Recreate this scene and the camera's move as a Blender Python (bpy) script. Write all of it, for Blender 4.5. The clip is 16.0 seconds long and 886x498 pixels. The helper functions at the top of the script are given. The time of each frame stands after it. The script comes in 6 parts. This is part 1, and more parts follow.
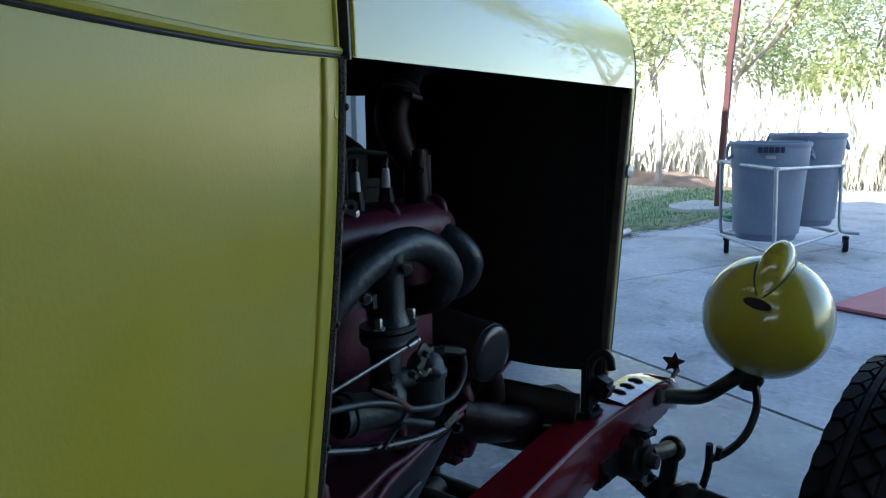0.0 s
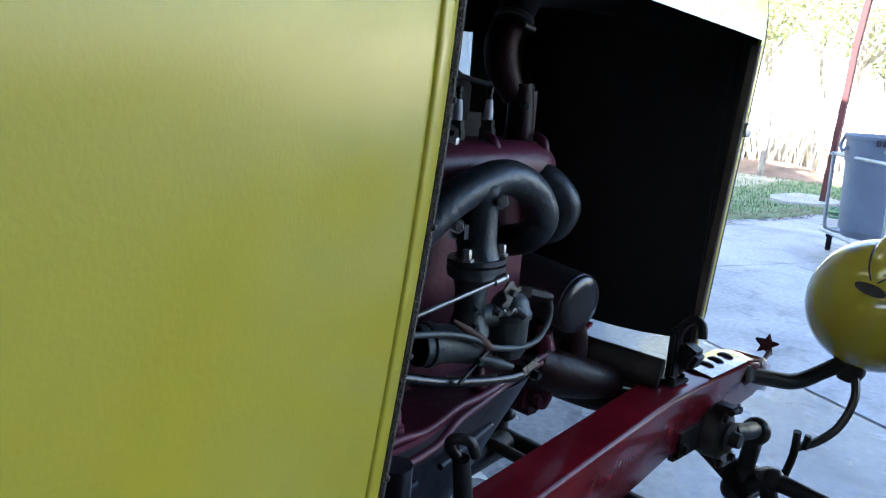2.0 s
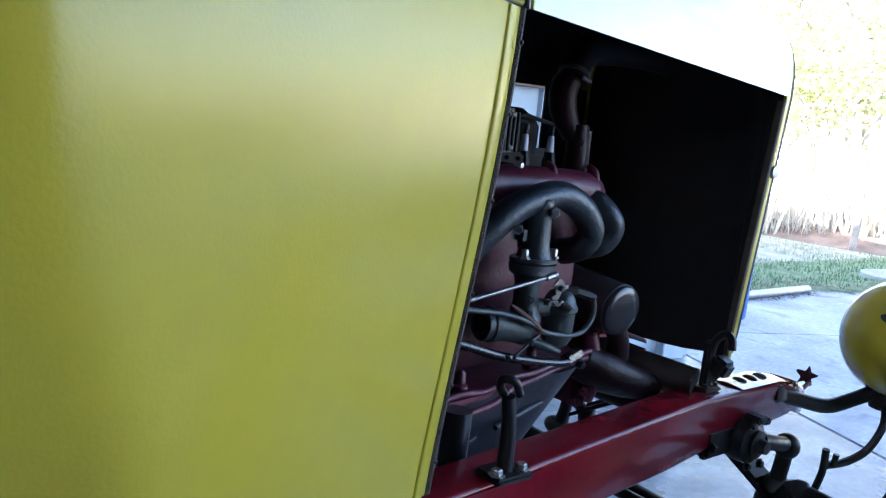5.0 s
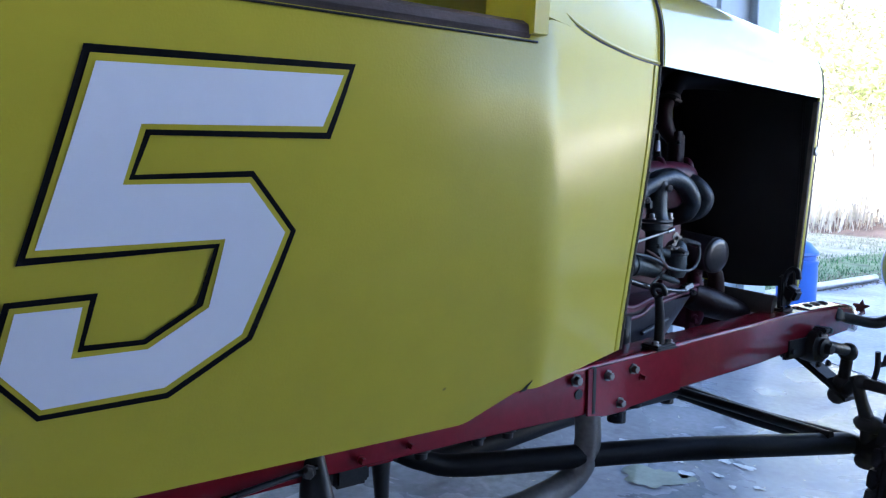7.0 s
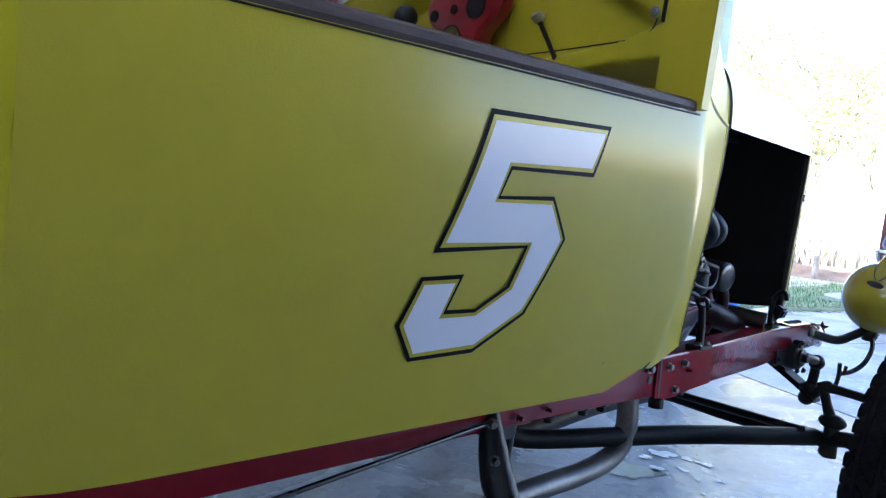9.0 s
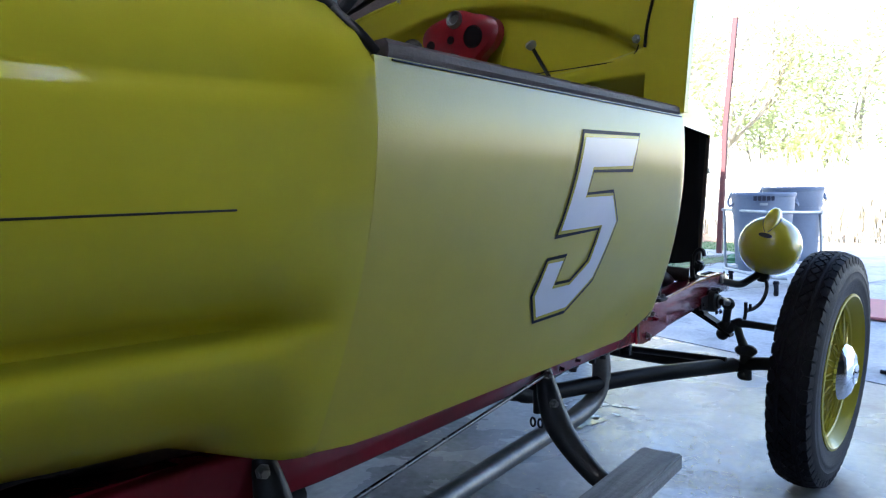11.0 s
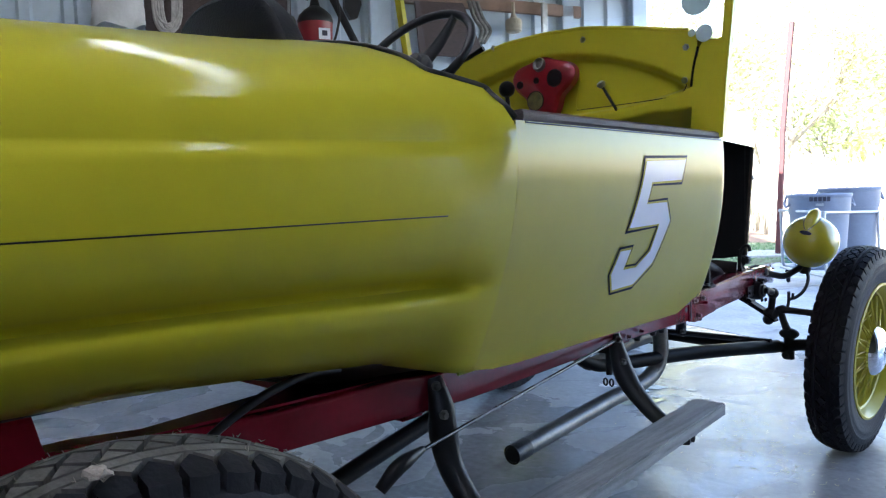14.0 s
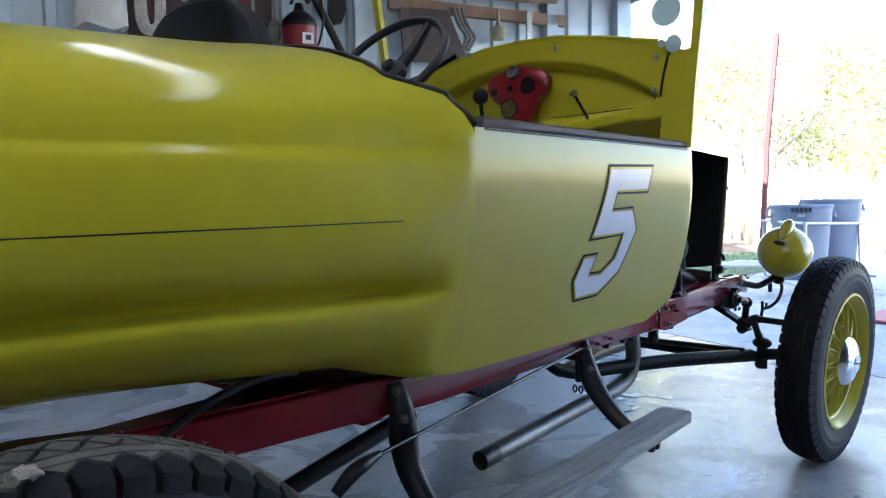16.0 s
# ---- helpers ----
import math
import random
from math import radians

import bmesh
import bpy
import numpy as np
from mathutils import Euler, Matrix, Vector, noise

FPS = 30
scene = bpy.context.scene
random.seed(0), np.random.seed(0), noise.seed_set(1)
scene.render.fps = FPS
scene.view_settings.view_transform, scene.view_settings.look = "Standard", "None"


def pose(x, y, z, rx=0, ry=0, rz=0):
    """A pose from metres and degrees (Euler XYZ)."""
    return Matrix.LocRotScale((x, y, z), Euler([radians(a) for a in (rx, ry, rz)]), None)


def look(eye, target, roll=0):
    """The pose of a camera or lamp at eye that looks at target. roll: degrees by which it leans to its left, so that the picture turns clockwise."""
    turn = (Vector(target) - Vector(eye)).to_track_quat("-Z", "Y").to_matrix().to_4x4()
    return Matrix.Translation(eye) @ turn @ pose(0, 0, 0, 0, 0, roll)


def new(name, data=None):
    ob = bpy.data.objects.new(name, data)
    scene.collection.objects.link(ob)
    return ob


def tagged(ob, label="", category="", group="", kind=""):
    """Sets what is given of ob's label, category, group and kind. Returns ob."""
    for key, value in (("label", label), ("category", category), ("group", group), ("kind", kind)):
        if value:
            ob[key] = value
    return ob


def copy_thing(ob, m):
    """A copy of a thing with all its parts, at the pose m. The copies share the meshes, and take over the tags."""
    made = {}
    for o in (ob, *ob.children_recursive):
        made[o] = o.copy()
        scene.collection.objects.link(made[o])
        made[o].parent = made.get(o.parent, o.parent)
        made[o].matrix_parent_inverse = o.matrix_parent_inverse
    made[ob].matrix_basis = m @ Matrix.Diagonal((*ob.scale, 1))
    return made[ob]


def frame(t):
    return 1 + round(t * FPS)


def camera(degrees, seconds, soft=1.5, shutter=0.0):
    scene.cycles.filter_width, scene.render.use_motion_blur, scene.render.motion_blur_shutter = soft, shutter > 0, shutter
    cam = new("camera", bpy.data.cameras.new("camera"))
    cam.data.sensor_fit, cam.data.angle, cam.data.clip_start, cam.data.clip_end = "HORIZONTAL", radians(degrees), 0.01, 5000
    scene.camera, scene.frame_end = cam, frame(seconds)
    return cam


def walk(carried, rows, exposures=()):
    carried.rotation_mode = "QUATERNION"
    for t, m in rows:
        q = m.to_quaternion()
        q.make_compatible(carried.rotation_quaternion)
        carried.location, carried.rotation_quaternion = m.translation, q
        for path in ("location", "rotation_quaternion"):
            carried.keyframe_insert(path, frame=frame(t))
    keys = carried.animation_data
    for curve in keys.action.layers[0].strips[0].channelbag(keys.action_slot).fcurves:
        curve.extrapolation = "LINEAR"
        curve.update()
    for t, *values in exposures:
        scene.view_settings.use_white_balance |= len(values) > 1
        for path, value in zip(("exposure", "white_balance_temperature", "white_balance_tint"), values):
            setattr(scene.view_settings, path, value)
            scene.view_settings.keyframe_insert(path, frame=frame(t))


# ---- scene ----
cam = camera(60.7, 16.0, 1.25)
PATH = [
    (0, (0.855, -1.071, 1.059), (-0.372, 0.47, 0.715), -0.7),
    (0.5, (0.836, -1.074, 1.047), (-0.436, 0.429, 0.7), 0.9),
    (1, (0.839, -1.07, 1.028), (-0.521, 0.346, 0.647), 3.1),
    (1.5, (0.837, -1.067, 1.027), (-0.512, 0.346, 0.599), 4.1),
    (2, (0.834, -1.063, 1.02), (-0.541, 0.322, 0.585), 4.0),
    (2.5, (0.839, -1.058, 1.02), (-0.541, 0.328, 0.601), 3.8),
    (3, (0.839, -1.061, 1.019), (-0.529, 0.332, 0.582), 4.4),
    (3.5, (0.851, -1.052, 1.016), (-0.558, 0.321, 0.654), 4.2),
    (4, (0.887, -1.056, 1.009), (-0.601, 0.236, 0.668), 4.4),
    (4.2, (0.907, -1.068, 1.003), (-0.61, 0.195, 0.685), 5.4),
    (6.5, (1.21, -1.541, 0.957), (-0.4, -0.381, 0.707), 3.6),
    (7, (1.291, -1.65, 0.942), (-0.354, -0.531, 0.731), 0.6),
    (7.5, (1.333, -1.733, 0.942), (-0.357, -0.688, 0.711), 0.5),
    (8, (1.328, -1.842, 0.952), (-0.296, -0.695, 0.737), 2.4),
    (8.5, (1.31, -1.969, 0.939), (-0.258, -0.742, 0.755), 4.4),
    (11, (1.222, -2.501, 0.945), (-0.005, -0.93, 0.785), -1.0),
    (11.5, (1.282, -2.582, 0.947), (-0.007, -1.06, 0.797), -1.8),
    (12, (1.334, -2.668, 0.942), (-0.028, -1.21, 0.797), -2.6),
    (12.5, (1.336, -2.752, 0.956), (-0.016, -1.286, 0.814), -0.7),
    (13, (1.343, -2.86, 0.958), (0.024, -1.362, 0.82), 1.6),
    (13.5, (1.367, -2.903, 0.964), (0.048, -1.407, 0.819), 0.4),
    (14, (1.424, -2.907, 0.96), (0.084, -1.429, 0.817), -1.9),
    (14.5, (1.452, -2.886, 0.97), (0.118, -1.402, 0.833), -3.0),
    (15, (1.466, -2.88, 0.962), (0.144, -1.385, 0.832), -1.7),
    (15.5, (1.465, -2.876, 0.958), (0.144, -1.379, 0.83), -1.7),
    (16, (1.463, -2.881, 0.958), (0.144, -1.383, 0.83), -1.1),
]
EXPOSURES = [(0.0, 1.65, 5770, 8.5), (0.5, 2.0, 5820, 9.5), (1.0, 2.38, 5970, 9.5), (1.5, 2.65, 6070, 12.5), (2.0, 2.82, 6140, 16.0), (3.0, 2.97, 6070, 17.0), (3.5, 3.0, 6010, 18.0), (4.2, 3.08, 5940, 19.0), (6.5, 3.06, 5660, 21.5), (7.0, 3.08, 5660, 22.5), (8.5, 3.1, 5790, 21.5), (11.0, 2.76, 5960, 17.3), (12.0, 3.02, 6210, 18.3), (13.0, 3.09, 6210, 19.3), (14.5, 3.06, 6210, 17.3), (16.0, 3.02, 6210, 17.3)]
walk(cam, [(t, look(eye, target, roll)) for t, eye, target, roll in PATH], EXPOSURES)

# ---- world, sun, exposure ----
world = bpy.data.worlds.new("sky")
scene.world = world
world.use_nodes = True
wn = world.node_tree
sky = wn.nodes.new("ShaderNodeTexSky")
sky.sky_type = "NISHITA"
sky.sun_disc = False
sky.sun_elevation = radians(26)
SUN_FROM = Vector((-0.36, -0.82, 0.44)).normalized()
sky.sun_rotation = math.atan2(SUN_FROM.x, SUN_FROM.y)
wn.nodes["Background"].inputs["Strength"].default_value = 0.15
wn.links.new(sky.outputs["Color"], wn.nodes["Background"].inputs["Color"])
sun = new("sun", bpy.data.lights.new("sun", "SUN"))
sun.data.energy = 5.0
sun.data.angle = radians(0.6)
sun.data.color = (1.0, 0.95, 0.88)
sun.matrix_world = look(SUN_FROM * 30, (0, 0, 0))

# ---- materials ----


def material(name, base, rough=0.5, metal=0.0, vary=0.15, scale=8.0, bump=0.0, bump_scale=60.0, coat=0.0, dark=None, coat_rough=0.08, island=0.0, spec=0.5, specks=0.0, stretch=None):
    """Procedural surface: two scales of tone variation, roughness wear and fine relief."""
    m = bpy.data.materials.new(name)
    m.use_nodes = True
    nt = m.node_tree
    b = nt.nodes["Principled BSDF"]
    geo = nt.nodes.new("ShaderNodeNewGeometry")
    n1 = nt.nodes.new("ShaderNodeTexNoise")
    n1.inputs["Scale"].default_value = scale
    n1.inputs["Detail"].default_value = 5
    n2 = nt.nodes.new("ShaderNodeTexNoise")
    n2.inputs["Scale"].default_value = scale * 9
    n2.inputs["Detail"].default_value = 3
    place = geo.outputs["Position"]
    if stretch:
        along = nt.nodes.new("ShaderNodeVectorMath")
        along.operation = "MULTIPLY"
        along.inputs[1].default_value = stretch
        nt.links.new(place, along.inputs[0])
        place = along.outputs[0]
    for n in (n1, n2):
        nt.links.new(place, n.inputs["Vector"])
    mixf = nt.nodes.new("ShaderNodeMath")
    mixf.operation = "MULTIPLY_ADD"
    nt.links.new(n2.outputs["Fac"], mixf.inputs[0])
    mixf.inputs[1].default_value = 0.4
    nt.links.new(n1.outputs["Fac"], mixf.inputs[2])
    ramp = nt.nodes.new("ShaderNodeValToRGB")
    lo = dark if dark else tuple(c * (1 - vary) for c in base)
    hi = tuple(min(1, c * (1 + vary)) for c in base)
    ramp.color_ramp.elements[0].position = 0.45
    ramp.color_ramp.elements[1].position = 0.95
    ramp.color_ramp.elements[0].color = (*lo, 1)
    ramp.color_ramp.elements[1].color = (*hi, 1)
    nt.links.new(mixf.outputs[0], ramp.inputs[0])
    colour = ramp.outputs["Color"]
    if island:
        hsv = nt.nodes.new("ShaderNodeHueSaturation")
        mul = nt.nodes.new("ShaderNodeMath")
        mul.operation = "MULTIPLY_ADD"
        mul.inputs[1].default_value = island
        mul.inputs[2].default_value = 1 - island / 2
        nt.links.new(geo.outputs["Random Per Island"], mul.inputs[0])
        nt.links.new(mul.outputs[0], hsv.inputs["Value"])
        nt.links.new(colour, hsv.inputs["Color"])
        colour = hsv.outputs["Color"]
    if specks:
        # sparse chips and fly specks, with faint runs of grime
        n4 = nt.nodes.new("ShaderNodeTexVoronoi")
        n4.inputs["Scale"].default_value = 16
        nt.links.new(geo.outputs["Position"], n4.inputs["Vector"])
        n5 = nt.nodes.new("ShaderNodeTexNoise")
        n5.inputs["Scale"].default_value = 5
        n5.inputs["Detail"].default_value = 6
        nt.links.new(geo.outputs["Position"], n5.inputs["Vector"])
        dot = nt.nodes.new("ShaderNodeMapRange")
        dot.inputs["From Min"].default_value, dot.inputs["From Max"].default_value = 0.030, 0.055
        dot.inputs["To Min"].default_value, dot.inputs["To Max"].default_value = 1, 0
        nt.links.new(n4.outputs["Distance"], dot.inputs["Value"])
        gate = nt.nodes.new("ShaderNodeMapRange")
        gate.inputs["From Min"].default_value, gate.inputs["From Max"].default_value = 0.58, 0.66
        nt.links.new(n5.outputs["Fac"], gate.inputs["Value"])
        both = nt.nodes.new("ShaderNodeMath")
        both.operation = "MULTIPLY"
        nt.links.new(dot.outputs[0], both.inputs[0])
        nt.links.new(gate.outputs[0], both.inputs[1])
        amount = nt.nodes.new("ShaderNodeMath")
        amount.operation = "MULTIPLY_ADD"
        amount.inputs[1].default_value = specks
        nt.links.new(both.outputs[0], amount.inputs[0])
        haze = nt.nodes.new("ShaderNodeMapRange")
        haze.inputs["From Min"].default_value, haze.inputs["From Max"].default_value = 0.5, 0.8
        haze.inputs["To Max"].default_value = 0.08
        nt.links.new(n5.outputs["Fac"], haze.inputs["Value"])
        nt.links.new(haze.outputs[0], amount.inputs[2])
        mixd = nt.nodes.new("ShaderNodeMix")
        mixd.data_type = "RGBA"
        nt.links.new(amount.outputs[0], mixd.inputs["Factor"])
        nt.links.new(colour, mixd.inputs["A"])
        mixd.inputs["B"].default_value = (0.16, 0.13, 0.03, 1)
        colour = mixd.outputs["Result"]
    nt.links.new(colour, b.inputs["Base Color"])
    rr = nt.nodes.new("ShaderNodeMath")
    rr.operation = "MULTIPLY_ADD"
    rr.inputs[1].default_value = 0.25 * rough
    rr.inputs[2].default_value = 0.85 * rough
    nt.links.new(n1.outputs["Fac"], rr.inputs[0])
    nt.links.new(rr.outputs[0], b.inputs["Roughness"])
    b.inputs["Metallic"].default_value = metal
    b.inputs["Specular IOR Level"].default_value = spec
    b.inputs["Coat Weight"].default_value = coat
    b.inputs["Coat Roughness"].default_value = coat_rough
    if bump:
        n3 = nt.nodes.new("ShaderNodeTexNoise")
        n3.inputs["Scale"].default_value = bump_scale
        n3.inputs["Detail"].default_value = 4
        nt.links.new(geo.outputs["Position"], n3.inputs["Vector"])
        bp = nt.nodes.new("ShaderNodeBump")
        bp.inputs["Strength"].default_value = bump
        bp.inputs["Distance"].default_value = 0.01
        nt.links.new(n3.outputs["Fac"], bp.inputs["Height"])
        nt.links.new(bp.outputs["Normal"], b.inputs["Normal"])
    return m


YELLOW = material("yellow_paint", (0.412, 0.352, 0.030), 0.5, vary=0.05, scale=3, bump=0.055, bump_scale=420, coat=0.52, coat_rough=0.20, spec=0.05, specks=0.8)
TAIL_YELLOW = material("yellow_tail_paint", (0.440, 0.388, 0.018), 0.5, vary=0.05, scale=3, bump=0.018, bump_scale=300, coat=0.62, coat_rough=0.12, spec=0.05, specks=0.8)
LAMP_YELLOW = material("lamp_yellow_gloss", (0.43, 0.37, 0.025), 0.25, vary=0.04, scale=5, coat=1.0, coat_rough=0.03)
HOOD_YELLOW = material("yellow_hood_gloss", (0.45, 0.375, 0.012), 0.4, vary=0.05, scale=3, bump=0.01, bump_scale=30, coat=1.0, coat_rough=0.03)
INNER_YELLOW = material("yellow_paint_inside", (0.50, 0.42, 0.015), 0.42, vary=0.06, scale=4, bump=0.02, bump_scale=150, coat=0.2)
FRAME_RED = material("dark_red_chassis_paint", (0.160, 0.006, 0.014), 0.26, vary=0.25, scale=9, bump=0.06, bump_scale=70, coat=0.28, coat_rough=0.08, spec=0.16)
HORN_RED = material("glossy_horn_paint", (0.20, 0.016, 0.020), 0.22, vary=0.3, scale=14, bump=0.30, bump_scale=55, coat=1.0, coat_rough=0.05)
ENGINE_RED = material("engine_red_paint", (0.085, 0.010, 0.026), 0.45, vary=0.35, scale=14, bump=0.12, bump_scale=80, spec=0.4)
CLUSTER_RED = material("gloss_red_paint", (0.23, 0.008, 0.013), 0.3, vary=0.2, scale=20, coat=0.3, coat_rough=0.12)
BLACK = material("black_paint", (0.011, 0.011, 0.012), 0.42, vary=0.4, scale=12, bump=0.08, bump_scale=120, spec=0.3)
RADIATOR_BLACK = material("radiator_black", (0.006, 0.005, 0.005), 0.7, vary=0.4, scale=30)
GREY_IRON = material("grey_cast_iron", (0.030, 0.038, 0.046), 0.42, metal=0.35, vary=0.4, scale=25, bump=0.15, bump_scale=110)
CARB = material("carburettor_casting", (0.055, 0.068, 0.072), 0.5, metal=0.45, vary=0.35, scale=30, bump=0.12, bump_scale=140)
STEEL = material("bright_steel", (0.34, 0.34, 0.335), 0.38, metal=0.9, vary=0.3, scale=40, bump=0.05, bump_scale=200)
CHROME = material("chrome", (0.85, 0.85, 0.86), 0.08, metal=1.0, vary=0.05, scale=20)
BLACK_GLOSS = material("black_gloss_enamel", (0.010, 0.011, 0.014), 0.28, vary=0.4, scale=14, bump=0.04, bump_scale=90)
HOSE = material("brown_black_rubber_hose", (0.030, 0.022, 0.018), 0.6, vary=0.4, scale=20, bump=0.1, bump_scale=120, spec=0.3)
CAP_BLACK = material("glossy_cap_black", (0.016, 0.017, 0.022), 0.30, vary=0.3, scale=20, bump=0.05, bump_scale=120, coat=0.3, coat_rough=0.15, spec=0.4)
PAN_BLACK = material("pan_black", (0.040, 0.040, 0.048), 0.40, vary=0.35, scale=12, bump=0.08, bump_scale=90, spec=0.4)
# engine red darkened to hold the hood's shade on the outlet
OUTLET_RED = material("shaded_engine_red", (0.020, 0.004, 0.007), 0.5, vary=0.4, scale=16, bump=0.15, bump_scale=80, spec=0.2)
# darker copy of the engine red for the mount and bracket
ENGINE_DARK = material("dark_engine_red", (0.016, 0.005, 0.006), 0.45, vary=0.4, scale=20, bump=0.15, bump_scale=70, spec=0.35)
RUST = material("rusty_steel", (0.09, 0.045, 0.035), 0.7, metal=0.3, vary=0.4, scale=60, bump=0.2, bump_scale=300)
PIPE = material("exhaust_steel", (0.165, 0.158, 0.150), 0.42, metal=0.6, vary=0.45, scale=11, bump=0.06, bump_scale=60)
RUBBER = material("tyre_rubber", (0.010, 0.010, 0.014), 0.6, vary=0.35, scale=15, bump=0.12, bump_scale=160, spec=0.14)
TREAD = material("tyre_tread", (0.011, 0.011, 0.014), 0.65, vary=0.4, scale=22, bump=0.15, bump_scale=140, spec=0.12)
TREAD_DUSTY = material("tyre_tread_dusty", (0.082, 0.075, 0.066), 0.8, vary=0.5, scale=22, bump=0.2, bump_scale=140)
LEATHER = material("black_leather", (0.008, 0.008, 0.009), 0.4, vary=0.3, scale=20, bump=0.15, bump_scale=220)
WELT_BROWN = material("brown_welt", (0.050, 0.042, 0.036), 0.8, vary=0.5, scale=60, bump=0.5, bump_scale=500)
CORD_BROWN = material("brown_cord", (0.105, 0.086, 0.070), 0.85, vary=0.5, scale=90, bump=0.4, bump_scale=600)
WOOD_GREY = material("weathered_board", (0.235, 0.245, 0.255), 0.7, vary=0.45, scale=9, bump=0.25, bump_scale=70, stretch=(9, 0.8, 9))
WOOD_TRIM = material("dark_trim_wood", (0.085, 0.064, 0.062), 0.6, vary=0.3, scale=16, bump=0.1, bump_scale=120, spec=0.2, stretch=(9, 0.9, 9))
WOOD_PINE = material("aged_pine", (0.26, 0.17, 0.12), 0.75, vary=0.35, scale=9, bump=0.2, bump_scale=80)
NUMBER_WHITE = material("number_white", (0.62, 0.64, 0.72), 0.45, vary=0.03, scale=6, coat=0.2)
NUMBER_BLACK = material("number_black", (0.006, 0.006, 0.007), 0.5, vary=0.2, scale=20, spec=0.06)
WALL_METAL = material("painted_metal_siding", (0.46, 0.55, 0.62), 0.5, metal=0.1, vary=0.12, scale=2.5, bump=0.04, bump_scale=20)
DARK_ROOF = material("dark_roof_board", (0.11, 0.10, 0.09), 0.8, vary=0.3, scale=3)
BIN_GREY = material("grey_bin_plastic", (0.16, 0.19, 0.25), 0.5, vary=0.12, scale=6, bump=0.05, bump_scale=80)
BIN_DARK = material("bin_lettering", (0.03, 0.03, 0.05), 0.6, vary=0.1)
CART_GREY = material("cart_galvanised_tube", (0.45, 0.47, 0.48), 0.4, metal=0.6, vary=0.2, scale=15)
POST_RED = material("red_oxide_post", (0.085, 0.022, 0.021), 0.75, vary=0.35, scale=7, bump=0.15, bump_scale=50)
BARK = material("pale_bark", (0.34, 0.30, 0.25), 0.85, vary=0.35, scale=6, bump=0.5, bump_scale=25)
LEAF = material("leaves", (0.50, 0.52, 0.29), 0.6, vary=0.45, scale=1.2, island=0.9)
leaf_nodes = LEAF.node_tree
glow_through = leaf_nodes.nodes.new("ShaderNodeBsdfTranslucent")
glow_through.inputs["Color"].default_value = (0.48, 0.54, 0.26, 1)
leaf_mix = leaf_nodes.nodes.new("ShaderNodeMixShader")
leaf_mix.inputs[0].default_value = 0.45
leaf_nodes.links.new(leaf_nodes.nodes["Principled BSDF"].outputs[0], leaf_mix.inputs[1])
leaf_nodes.links.new(glow_through.outputs[0], leaf_mix.inputs[2])
leaf_nodes.links.new(leaf_mix.outputs[0], leaf_nodes.nodes["Material Output"].inputs["Surface"])
DRY_GRASS = material("dry_grass", (0.74, 0.70, 0.58), 0.9, vary=0.3, scale=1.0, island=0.5)
LAWN = material("lawn_blades", (0.09, 0.21, 0.07), 0.8, vary=0.35, scale=2.0, island=0.7)
FIELD = material("bleached_field", (0.60, 0.56, 0.47), 0.95, vary=0.25, scale=0.3, bump=0.2, bump_scale=6)
MOUND = material("dry_brown_soil", (0.24, 0.17, 0.12), 0.95, vary=0.4, scale=5, bump=0.5, bump_scale=12)
KERB = material("kerb_concrete", (0.42, 0.41, 0.38), 0.85, vary=0.2, scale=6, bump=0.2, bump_scale=40)
BLUE = material("blue_plastic", (0.03, 0.12, 0.45), 0.4, vary=0.1, scale=5)
GREEN = material("green_hose", (0.03, 0.16, 0.07), 0.45, vary=0.2, scale=10)
PINK = material("faded_red_sheet", (0.50, 0.16, 0.17), 0.6, vary=0.15, scale=4)
WHITE_CLOTH = material("white_plastic_bag", (0.55, 0.55, 0.54), 0.55, vary=0.12, scale=9, bump=0.3, bump_scale=18)
ROPE = material("pale_cord", (0.42, 0.40, 0.37), 0.8, vary=0.25, scale=40, bump=0.3, bump_scale=300)
DUSTER = material("grey_fibre", (0.22, 0.21, 0.19), 0.95, vary=0.4, scale=50, bump=0.8, bump_scale=120)
STRAW = material("cream_bristle", (0.50, 0.44, 0.32), 0.9, vary=0.25, scale=60, bump=0.6, bump_scale=150)
VAC_RED = material("red_plastic", (0.20, 0.012, 0.02), 0.4, vary=0.2, scale=8)

SPILL_PALE = material("dried_mud", (0.30, 0.26, 0.22), 0.9, vary=0.3, scale=60, bump=0.4, bump_scale=200)

# concrete with cloudy stains, trowel marks and damp patches


